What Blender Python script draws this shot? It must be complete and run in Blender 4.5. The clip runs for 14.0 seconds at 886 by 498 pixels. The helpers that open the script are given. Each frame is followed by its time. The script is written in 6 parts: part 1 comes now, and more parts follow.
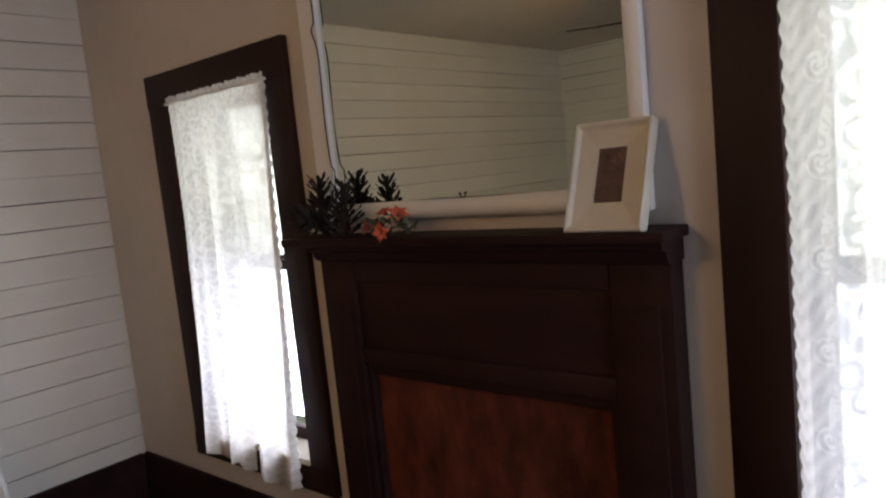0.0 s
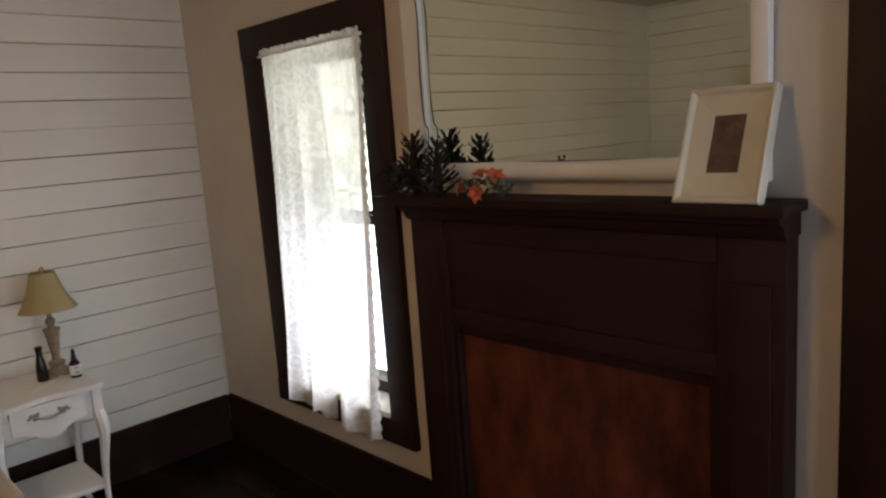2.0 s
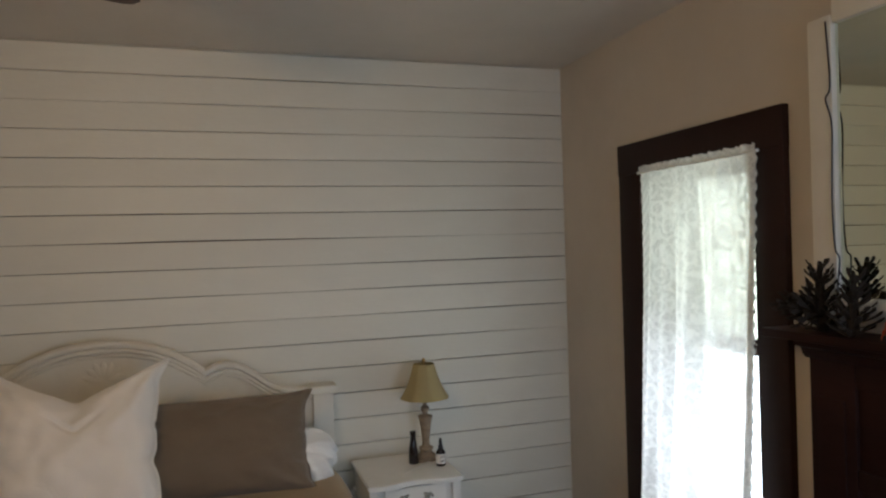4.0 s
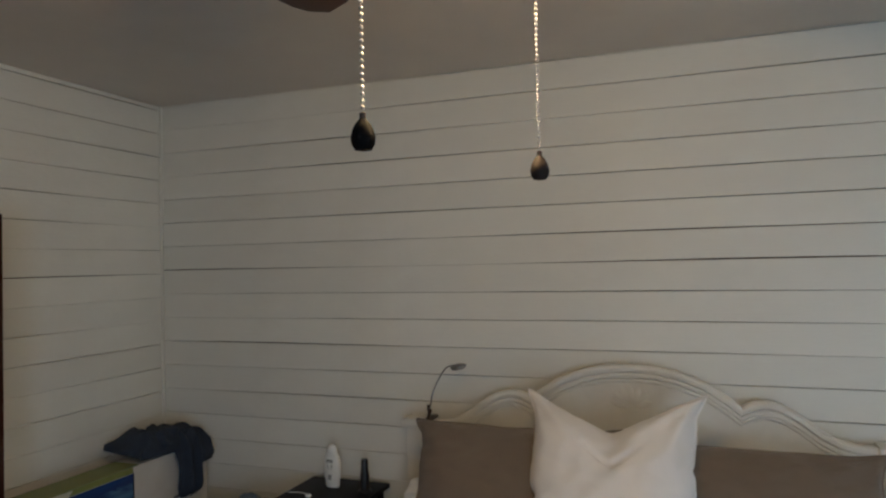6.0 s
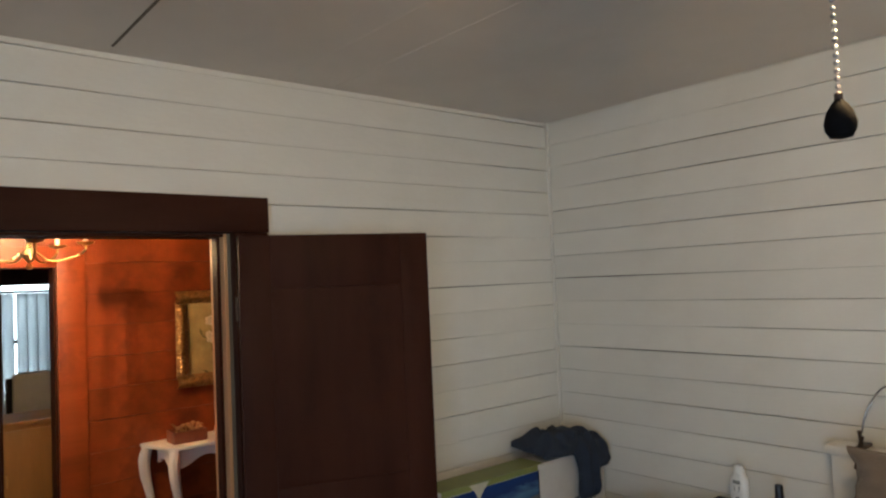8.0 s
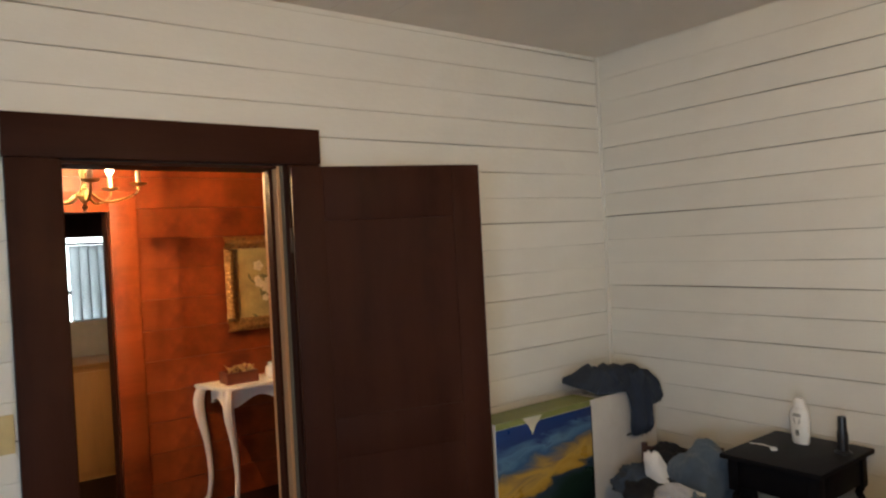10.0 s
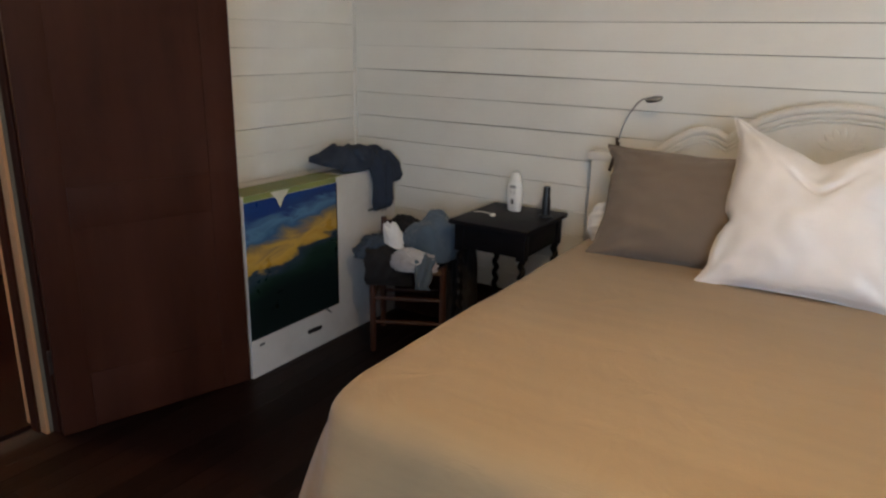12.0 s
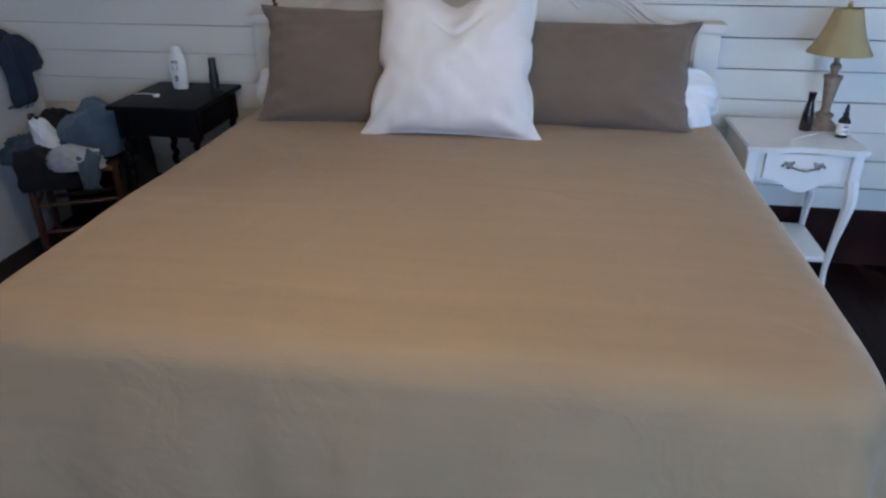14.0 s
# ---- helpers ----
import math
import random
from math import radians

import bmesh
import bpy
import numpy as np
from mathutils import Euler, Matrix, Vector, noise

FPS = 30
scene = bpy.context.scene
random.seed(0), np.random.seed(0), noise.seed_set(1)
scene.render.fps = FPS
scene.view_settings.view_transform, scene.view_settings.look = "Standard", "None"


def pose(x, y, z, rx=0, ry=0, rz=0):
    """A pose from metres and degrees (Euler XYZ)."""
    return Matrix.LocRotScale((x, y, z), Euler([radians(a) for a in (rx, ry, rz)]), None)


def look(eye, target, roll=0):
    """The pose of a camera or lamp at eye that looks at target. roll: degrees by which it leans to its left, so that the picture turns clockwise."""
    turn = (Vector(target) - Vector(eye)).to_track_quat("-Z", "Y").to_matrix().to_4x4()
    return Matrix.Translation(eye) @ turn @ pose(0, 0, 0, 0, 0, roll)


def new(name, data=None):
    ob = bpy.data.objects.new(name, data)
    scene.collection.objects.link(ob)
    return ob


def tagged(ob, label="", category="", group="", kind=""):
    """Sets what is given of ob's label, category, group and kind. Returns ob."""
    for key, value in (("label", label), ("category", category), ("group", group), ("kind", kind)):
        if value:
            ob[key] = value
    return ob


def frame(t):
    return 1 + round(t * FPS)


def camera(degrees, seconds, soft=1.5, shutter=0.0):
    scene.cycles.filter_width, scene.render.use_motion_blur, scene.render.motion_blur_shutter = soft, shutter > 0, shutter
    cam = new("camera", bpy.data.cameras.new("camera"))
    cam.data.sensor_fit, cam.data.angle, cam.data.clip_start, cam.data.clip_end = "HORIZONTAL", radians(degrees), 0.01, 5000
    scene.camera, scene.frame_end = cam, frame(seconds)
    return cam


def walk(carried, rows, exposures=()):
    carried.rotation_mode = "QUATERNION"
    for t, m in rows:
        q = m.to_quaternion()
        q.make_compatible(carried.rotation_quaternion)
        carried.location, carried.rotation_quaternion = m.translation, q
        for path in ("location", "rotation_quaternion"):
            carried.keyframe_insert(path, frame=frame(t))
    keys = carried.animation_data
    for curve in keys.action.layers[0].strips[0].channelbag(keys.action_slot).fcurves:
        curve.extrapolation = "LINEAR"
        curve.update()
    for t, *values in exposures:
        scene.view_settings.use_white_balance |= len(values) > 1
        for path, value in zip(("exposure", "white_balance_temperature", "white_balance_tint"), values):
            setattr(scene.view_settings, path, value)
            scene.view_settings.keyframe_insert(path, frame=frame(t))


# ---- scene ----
cam = camera(64.5, 14.0, 2.3)
PATH = [
    (0, (-0.135, 0.167, 1.505), (1.379, 1.454, 1.278), -5.8),
    (0.5, (-0.151, 0.196, 1.491), (1.336, 1.498, 1.186), -6.1),
    (1, (-0.161, 0.209, 1.487), (1.305, 1.518, 1.117), -5.7),
    (1.5, (-0.171, 0.227, 1.51), (1.268, 1.565, 1.131), -5.0),
    (2, (-0.18, 0.243, 1.527), (1.194, 1.657, 1.193), -4.2),
    (2.2, (-0.189, 0.252, 1.54), (1.161, 1.694, 1.227), -4.2),
    (4.3, (-0.294, 0.43, 1.621), (0.154, 2.379, 1.628), -1.1),
    (4.5, (-0.361, 0.507, 1.638), (-0.021, 2.478, 1.636), -0.8),
    (5, (-0.45, 0.575, 1.635), (-0.437, 2.575, 1.644), -0.4),
    (5.5, (-0.457, 0.65, 1.641), (-0.827, 2.616, 1.666), -0.5),
    (6, (-0.437, 0.722, 1.657), (-1.13, 2.598, 1.697), -1.2),
    (6.5, (-0.445, 0.751, 1.664), (-1.432, 2.49, 1.716), -1.8),
    (7, (-0.466, 0.751, 1.668), (-1.702, 2.321, 1.74), -2.2),
    (7.5, (-0.494, 0.738, 1.667), (-1.923, 2.135, 1.761), -2.7),
    (7.7, (-0.507, 0.729, 1.668), (-1.99, 2.067, 1.769), -2.7),
    (9.8, (-0.594, 0.691, 1.594), (-2.207, 1.872, 1.631), -2.8),
    (10, (-0.598, 0.68, 1.557), (-2.193, 1.886, 1.54), -3.0),
    (10.5, (-0.594, 0.677, 1.487), (-2.094, 1.975, 1.229), -3.6),
    (11, (-0.605, 0.612, 1.445), (-1.931, 2.036, 0.984), -1.6),
    (11.5, (-0.586, 0.595, 1.43), (-1.739, 2.127, 0.86), 0.3),
    (12, (-0.572, 0.592, 1.44), (-1.591, 2.217, 0.871), 1.2),
    (12.5, (-0.529, 0.614, 1.393), (-1.385, 2.313, 0.776), 2.4),
    (13, (-0.491, 0.617, 1.365), (-1.009, 2.403, 0.629), 2.5),
    (13.5, (-0.452, 0.617, 1.386), (-0.768, 2.399, 0.535), 0.8),
    (14, (-0.407, 0.632, 1.399), (-0.681, 2.408, 0.52), -0.1),
]
EXPOSURES = [(0, -0.64, 6250, 18), (2, -0.58, 6500, 13), (4.5, -0.76, 5950, 4), (7, -0.1, 5350, 1), (10, 0.45, 6000, 5), (12, 0.47, 5450, 5), (14, 0.18, 4450, 6)]
walk(cam, [(t, look(eye, target, roll)) for t, eye, target, roll in PATH], EXPOSURES)

# ---- world, sun, large lights ----
NORTH, EAST, WEST, SOUTH, TOP = 3.6, 1.44, -3.04, -1.6, 2.49
HALL_W, FAR_W = -5.06, -8.3

world = bpy.data.worlds.new("world")
scene.world = world
world.use_nodes = True
wn = world.node_tree.nodes
sky = wn.new("ShaderNodeTexSky")
sky.sky_type, sky.sun_disc = "NISHITA", False
sky.sun_elevation, sky.sun_rotation = radians(48), radians(150)
wn["Background"].inputs["Strength"].default_value = 0.12
world.node_tree.links.new(sky.outputs["Color"], wn["Background"].inputs["Color"])

sun = new("sun", bpy.data.lights.new("sun", "SUN"))
sun.data.energy, sun.data.angle, sun.data.color = 2.5, radians(0.5), (1.0, 0.95, 0.88)
sun.matrix_world = look((0, 0, 8), (-3, 4.5, 0))


def area_lamp(name, eye, target, wide, high, watts, colour):
    ob = new(name, bpy.data.lights.new(name, "AREA"))
    ob.data.shape, ob.data.size, ob.data.size_y = "RECTANGLE", wide, high
    ob.data.energy, ob.data.color = watts, colour
    ob.matrix_world = look(eye, target)
    return ob


def point_lamp(name, eye, watts, colour, radius=0.03):
    ob = new(name, bpy.data.lights.new(name, "POINT"))
    ob.data.energy, ob.data.color, ob.data.shadow_soft_size = watts, colour, radius
    ob.matrix_world = Matrix.Translation(eye)
    return ob


DAY = (0.93, 0.97, 1.0)
WARM = (1.0, 0.55, 0.22)
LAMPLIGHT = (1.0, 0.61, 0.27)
SKYLIGHT = (0.87, 0.9, 1.0)
FOLIAGE = (0.96, 1.0, 0.87)
for y, wide, low, high in ((2.56, 0.66, 14.5, 6.5), (0.11, 0.86, 11.5, 10)):
    area_lamp("daylight_panel", (1.72, y, 0.81), (0, y, 0.8), wide, 0.66, low, SKYLIGHT)
    area_lamp("window_foliage_light", (1.72, y, 1.52), (0, y, 1.45), wide, 0.72, high, FOLIAGE)
# added cool fill from the unseen south side, no known window there
area_lamp("daylight_panel", (0.72, SOUTH - 0.16, 1.2), (0.5, 0, 1.1), 1.1, 1.5, 46, (0.72, 0.82, 1.0))
area_lamp("hall_daylight", (-4.1, -0.46, 1.0), (-4.1, 2, 1.0), 0.8, 1.5, 3.5, DAY)
area_lamp("far_window_daylight", (FAR_W - 0.2, 1.85, 1.25), (-5, 1.85, 1.1), 1.0, 1.1, 15, DAY)
point_lamp("chandelier_light", (-4.35, 1.36, 2.03), 175, WARM, 0.02)
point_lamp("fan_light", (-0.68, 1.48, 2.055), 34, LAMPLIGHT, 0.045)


# ---- materials ----
def node(tree, kind, **inputs):
    n = tree.nodes.new(kind)
    for key, value in inputs.items():
        n.inputs[key.replace("_", " ")].default_value = value
    return n


def shade(c, f):
    return (min(c[0] * f, 1), min(c[1] * f, 1), min(c[2] * f, 1), 1)


def surface(name, colour, rough=0.6, var=0.12, scale=6.0, stretch=(1, 1, 1), bump=0.15, fine=90.0, metal=0.0,
            second=None, amount=0.35, sheen=0.0, per_piece=0.0, coat=0.0, depth=0.002, gloss=0.5):
    """A procedural surface: broad mottling, fine grain, a second colour in patches, relief."""
    m = bpy.data.materials.new(name)
    m.use_nodes = True
    t = m.node_tree
    p = t.nodes["Principled BSDF"]
    link = t.links.new
    co = t.nodes.new("ShaderNodeTexCoord")
    mp = node(t, "ShaderNodeMapping")
    mp.inputs["Scale"].default_value = stretch
    link(co.outputs["Object"], mp.inputs["Vector"])
    broad = node(t, "ShaderNodeTexNoise", Scale=scale, Detail=6.0, Roughness=0.62)
    grain = node(t, "ShaderNodeTexNoise", Scale=fine, Detail=3.0)
    link(mp.outputs["Vector"], broad.inputs["Vector"])
    link(mp.outputs["Vector"], grain.inputs["Vector"])
    ramp = t.nodes.new("ShaderNodeValToRGB")
    ramp.color_ramp.elements[0].position, ramp.color_ramp.elements[1].position = 0.3, 0.72
    ramp.color_ramp.elements[0].color, ramp.color_ramp.elements[1].color = shade(colour, 1 - var), shade(colour, 1 + var)
    link(broad.outputs["Fac"], ramp.inputs["Fac"])
    out = ramp.outputs["Color"]
    if second:
        patch = node(t, "ShaderNodeTexNoise", Scale=scale * 0.45, Detail=8.0, Roughness=0.7)
        link(co.outputs["Object"], patch.inputs["Vector"])
        pr = t.nodes.new("ShaderNodeMapRange")
        pr.inputs["From Min"].default_value, pr.inputs["From Max"].default_value = 0.52, 0.72
        pr.inputs["To Max"].default_value = amount
        link(patch.outputs["Fac"], pr.inputs["Value"])
        mix = node(t, "ShaderNodeMix")
        mix.data_type = "RGBA"
        link(pr.outputs["Result"], mix.inputs["Factor"])
        link(out, mix.inputs["A"])
        mix.inputs["B"].default_value = (*second, 1)
        out = mix.outputs["Result"]
    if per_piece:
        info = t.nodes.new("ShaderNodeObjectInfo")
        rr = t.nodes.new("ShaderNodeMapRange")
        rr.inputs["To Min"].default_value, rr.inputs["To Max"].default_value = 1 - per_piece, 1 + per_piece
        link(info.outputs["Random"], rr.inputs["Value"])
        hsv = t.nodes.new("ShaderNodeHueSaturation")
        link(rr.outputs["Result"], hsv.inputs["Value"])
        link(out, hsv.inputs["Color"])
        out = hsv.outputs["Color"]
    link(out, p.inputs["Base Color"])
    rg = t.nodes.new("ShaderNodeMapRange")
    rg.inputs["To Min"].default_value, rg.inputs["To Max"].default_value = max(rough - 0.12, 0.03), min(rough + 0.12, 1)
    link(broad.outputs["Fac"], rg.inputs["Value"])
    link(rg.outputs["Result"], p.inputs["Roughness"])
    p.inputs["Metallic"].default_value, p.inputs["Sheen Weight"].default_value = metal, sheen
    p.inputs["Coat Weight"].default_value, p.inputs["Specular IOR Level"].default_value = coat, gloss
    if bump:
        add = node(t, "ShaderNodeMath")
        link(broad.outputs["Fac"], add.inputs[0])
        link(grain.outputs["Fac"], add.inputs[1])
        b = node(t, "ShaderNodeBump", Strength=bump, Distance=depth)
        link(add.outputs[0], b.inputs["Height"])
        link(b.outputs["Normal"], p.inputs["Normal"])
    return m


def weave(name, colour, period=0.0022, rough=0.85, var=0.1, bump=0.5, sheen=0.25, second=None, stretch=(1, 1, 1)):
    """Woven cloth: a soft mottle, and thread relief from two crossed waves."""
    m = surface(name, colour, rough, var, 5.0, stretch, bump=0, sheen=sheen, second=second, amount=0.25)
    t = m.node_tree
    co = t.nodes.new("ShaderNodeTexCoord")
    waves = []
    for axis in ("X", "Y"):
        w = node(t, "ShaderNodeTexWave", Scale=0.314 / period, Distortion=1.5, Detail=1.0)
        w.bands_direction = axis
        t.links.new(co.outputs["Object"], w.inputs["Vector"])
        waves.append(w)
    add = t.nodes.new("ShaderNodeMath")
    creases = node(t, "ShaderNodeTexNoise", Scale=7.0, Detail=5.0, Distortion=0.6)
    t.links.new(co.outputs["Object"], creases.inputs["Vector"])
    t.links.new(waves[0].outputs["Fac"], add.inputs[0])
    t.links.new(waves[1].outputs["Fac"], add.inputs[1])
    b = node(t, "ShaderNodeBump", Strength=bump, Distance=0.0006)
    b2 = node(t, "ShaderNodeBump", Strength=0.5, Distance=0.016)
    t.links.new(add.outputs[0], b.inputs["Height"])
    t.links.new(creases.outputs["Fac"], b2.inputs["Height"])
    t.links.new(b.outputs["Normal"], b2.inputs["Normal"])
    t.links.new(b2.outputs["Normal"], t.nodes["Principled BSDF"].inputs["Normal"])
    return m


def glow(name, colour, strength):
    m = bpy.data.materials.new(name)
    m.use_nodes = True
    p = m.node_tree.nodes["Principled BSDF"]
    p.inputs["Base Color"].default_value = (*colour, 1)
    p.inputs["Emission Color"].default_value = (*colour, 1)
    p.inputs["Emission Strength"].default_value = strength
    return m


def lace(name):
    """White lace: an open net with denser scrolls and flowers, lit through from behind."""
    m = bpy.data.materials.new(name)
    m.use_nodes = True
    t = m.node_tree
    t.nodes.remove(t.nodes["Principled BSDF"])
    link = t.links.new
    co = t.nodes.new("ShaderNodeTexCoord")
    sep = t.nodes.new("ShaderNodeSeparateXYZ")
    link(co.outputs["UV"], sep.inputs[0])
    # flowers and scrolls
    cell = node(t, "ShaderNodeTexVoronoi", Scale=15.0, Randomness=0.9)
    link(co.outputs["UV"], cell.inputs["Vector"])
    ring = node(t, "ShaderNodeMath")
    ring.operation = "SINE"
    mul = node(t, "ShaderNodeMath")
    mul.operation, mul.inputs[1].default_value = "MULTIPLY", 17.0
    link(cell.outputs["Distance"], mul.inputs[0])
    link(mul.outputs[0], ring.inputs[0])
    swirl = node(t, "ShaderNodeTexNoise", Scale=20.0, Detail=3.0, Distortion=2.8)
    link(co.outputs["UV"], swirl.inputs["Vector"])
    sum1 = node(t, "ShaderNodeMath")
    sw = node(t, "ShaderNodeMath")
    sw.operation, sw.inputs[1].default_value = "MULTIPLY", 2.4
    link(swirl.outputs["Fac"], sw.inputs[0])
    soft_ring = node(t, "ShaderNodeMath")
    soft_ring.operation, soft_ring.inputs[1].default_value = "MULTIPLY", 0.45
    link(ring.outputs[0], soft_ring.inputs[0])
    link(soft_ring.outputs[0], sum1.inputs[0])
    link(sw.outputs[0], sum1.inputs[1])
    dense = t.nodes.new("ShaderNodeMapRange")
    dense.inputs["From Min"].default_value, dense.inputs["From Max"].default_value = 0.75, 1.55
    link(sum1.outputs[0], dense.inputs["Value"])
    # fine net
    net = node(t, "ShaderNodeTexVoronoi", Scale=260.0, Randomness=0.15)
    net.feature = "DISTANCE_TO_EDGE"
    link(co.outputs["UV"], net.inputs["Vector"])
    thread = t.nodes.new("ShaderNodeMapRange")
    thread.inputs["From Min"].default_value, thread.inputs["From Max"].default_value = 0.16, 0.24
    thread.inputs["To Min"].default_value, thread.inputs["To Max"].default_value = 1.0, 0.5
    link(net.outputs["Distance"], thread.inputs["Value"])
    cover = node(t, "ShaderNodeMath")
    cover.operation = "MAXIMUM"
    link(dense.outputs["Result"], cover.inputs[0])
    link(thread.outputs["Result"], cover.inputs[1])
    def calc(kind, a, b=0.0, c=0.0):
        n = node(t, "ShaderNodeMath")
        n.operation = kind
        for k, v in enumerate((a, b, c)):
            if isinstance(v, (int, float)):
                n.inputs[k].default_value = v
            else:
                link(v, n.inputs[k])
        return n.outputs[0]

    def holes(x, y, px, py, r):
        """Round holes of radius r on a px x py grid."""
        dx = calc("SUBTRACT", calc("WRAP", x, px, 0.0), px / 2)
        dy = calc("SUBTRACT", calc("WRAP", y, py, 0.0), py / 2)
        d = calc("ADD", calc("MULTIPLY", dx, dx), calc("MULTIPLY", dy, dy))
        return calc("LESS_THAN", d, r * r)
    # a close border along the free edge: braid with groups of four holes, then scrolls over patches of open net
    u, v = sep.outputs["X"], sep.outputs["Y"]

    def sub(a, b):
        return calc("SUBTRACT", a, b)

    def mul2(a, b):
        return calc("MULTIPLY", a, b)
    dx = sub(calc("ABSOLUTE", sub(u, 0.03)), 0.0028)
    dy = sub(calc("ABSOLUTE", sub(calc("WRAP", v, 0.044, 0.0), 0.022)), 0.0024)
    four = calc("LESS_THAN", calc("ADD", mul2(dx, dx), mul2(dy, dy)), 0.0013 ** 2)
    slant = calc("ADD", mul2(v, 142.8), mul2(calc("ABSOLUTE", sub(u, 0.026)), 150.0))
    braid = calc("MULTIPLY_ADD", calc("SINE", slant), 0.5, 0.5)
    wave = mul2(calc("SINE", mul2(v, 34.0)), 0.012)
    side = calc("ADD", u, wave)
    patchy = calc("GREATER_THAN", calc("SINE", calc("ADD", mul2(v, 68.0), 0.9)), -0.1)
    band = mul2(patchy, calc("LESS_THAN", calc("ABSOLUTE", sub(side, 0.068)), 0.009))
    net_holes = mul2(band, holes(u, v, 0.0042, 0.0042, 0.0012))
    sy = sub(calc("WRAP", v, 0.1848, 0.0), 0.0924)
    sx = sub(u, 0.088)
    reach = calc("SQRT", calc("ADD", mul2(sx, sx), mul2(sy, sy)))
    curl = calc("SINE", calc("ADD", mul2(reach, 420.0), calc("ARCTAN2", sy, sx)))
    scroll = mul2(calc("LESS_THAN", reach, 0.034), calc("GREATER_THAN", curl, 0.0))
    edge = calc("LESS_THAN", calc("ADD", u, mul2(wave, 0.8)), 0.095)
    cloth = calc("ADD", calc("MULTIPLY_ADD", braid, 0.13, 0.7), mul2(scroll, 0.17))
    pierced = calc("MAXIMUM", four, net_holes)
    border = mul2(edge, mul2(cloth, sub(1.0, mul2(pierced, 0.5))))
    # six-petalled flowers on a half-drop grid in the open field
    col = calc("FLOOR", calc("DIVIDE", u, 0.13))
    fx = sub(calc("WRAP", u, 0.13, 0.0), 0.065)
    fy = sub(calc("WRAP", calc("ADD", v, mul2(col, 0.085)), 0.17, 0.0), 0.085)
    far = calc("SQRT", calc("ADD", mul2(fx, fx), mul2(fy, fy)))
    angle = calc("ARCTAN2", fy, fx)
    petal = calc("LESS_THAN", far, calc("MULTIPLY_ADD", calc("COSINE", mul2(angle, 6.0)), 0.009, 0.024))
    eye = calc("LESS_THAN", far, 0.0065)
    ring_lace = calc("LESS_THAN", calc("ABSOLUTE", sub(far, calc("MULTIPLY_ADD", calc("COSINE", mul2(angle, 12.0)), 0.004, 0.05))), 0.0035)
    flower = calc("MAXIMUM", mul2(petal, sub(1.0, eye)), ring_lace)
    field = calc("MAXIMUM", cover.outputs[0], mul2(flower, 0.92))
    inner = mul2(sub(1.0, edge), field)
    top = node(t, "ShaderNodeMath")
    top.operation, top.inputs[1].default_value = "MINIMUM", 0.95
    link(calc("ADD", border, inner), top.inputs[0])
    clear = node(t, "ShaderNodeBsdfTransparent")
    body = node(t, "ShaderNodeBsdfDiffuse", Color=(0.95, 0.95, 0.93, 1))
    back = node(t, "ShaderNodeBsdfTranslucent", Color=(0.95, 0.95, 0.93, 1))
    both = node(t, "ShaderNodeMixShader", Fac=0.5)
    link(body.outputs[0], both.inputs[1])
    link(back.outputs[0], both.inputs[2])
    mix = t.nodes.new("ShaderNodeMixShader")
    link(top.outputs[0], mix.inputs[0])
    link(clear.outputs[0], mix.inputs[1])
    link(both.outputs[0], mix.inputs[2])
    link(mix.outputs[0], t.nodes["Material Output"].inputs["Surface"])
    return m


def voile(name, colour):
    """Thin cloth, lit through from behind."""
    m = bpy.data.materials.new(name)
    m.use_nodes = True
    t = m.node_tree
    t.nodes.remove(t.nodes["Principled BSDF"])
    body, back = node(t, "ShaderNodeBsdfDiffuse", Color=(*colour, 1)), node(t, "ShaderNodeBsdfTranslucent", Color=(*colour, 1))
    both = node(t, "ShaderNodeMixShader", Fac=0.55)
    t.links.new(body.outputs[0], both.inputs[1])
    t.links.new(back.outputs[0], both.inputs[2])
    t.links.new(both.outputs[0], t.nodes["Material Output"].inputs["Surface"])
    return m


def clear_glass(name):
    m = bpy.data.materials.new(name)
    m.use_nodes = True
    t = m.node_tree
    p = t.nodes["Principled BSDF"]
    p.inputs["Base Color"].default_value = (0.97, 1.0, 0.98, 1)
    p.inputs["Roughness"].default_value, p.inputs["Transmission Weight"].default_value = 0.02, 1.0
    p.inputs["IOR"].default_value = 1.45
    return m


WHITE_BOARD = surface("painted_board", (0.72, 0.7, 0.63), 0.5, 0.05, 3.0, (0.4, 1, 1), 0.35, 60, second=(0.6, 0.57, 0.49), amount=0.35, per_piece=0.04)
GAP = surface("dark_gap", (0.13, 0.115, 0.09), 0.9)
PLASTER = surface("cream_plaster", (0.6, 0.55, 0.495), 0.7, 0.06, 2.2, bump=0.3, fine=40, second=(0.49, 0.44, 0.39), amount=0.4)
CEILING = surface("ceiling_paint", (0.66, 0.61, 0.55), 0.75, 0.06, 1.5, bump=0.3, fine=30, second=(0.54, 0.49, 0.42), amount=0.35)
DARK_WOOD = surface("dark_stained_wood", (0.037, 0.0128, 0.0078), 0.5, 0.35, 5.0, (1, 1, 0.12), 0.25, 120, second=(0.054, 0.0185, 0.0102), amount=0.5, gloss=0.07)
DARK_WOOD_H = surface("dark_stained_trim", (0.037, 0.0128, 0.0078), 0.5, 0.35, 5.0, (1, 0.12, 1), 0.25, 120, second=(0.054, 0.0185, 0.0102), amount=0.5, gloss=0.07)
MANTEL_WOOD = surface("blackened_mantel_wood", (0.026, 0.012, 0.0108), 0.5, 0.35, 5.0, (1, 0.15, 1), 0.25, 120, second=(0.034, 0.016, 0.013), amount=0.5, gloss=0.07)
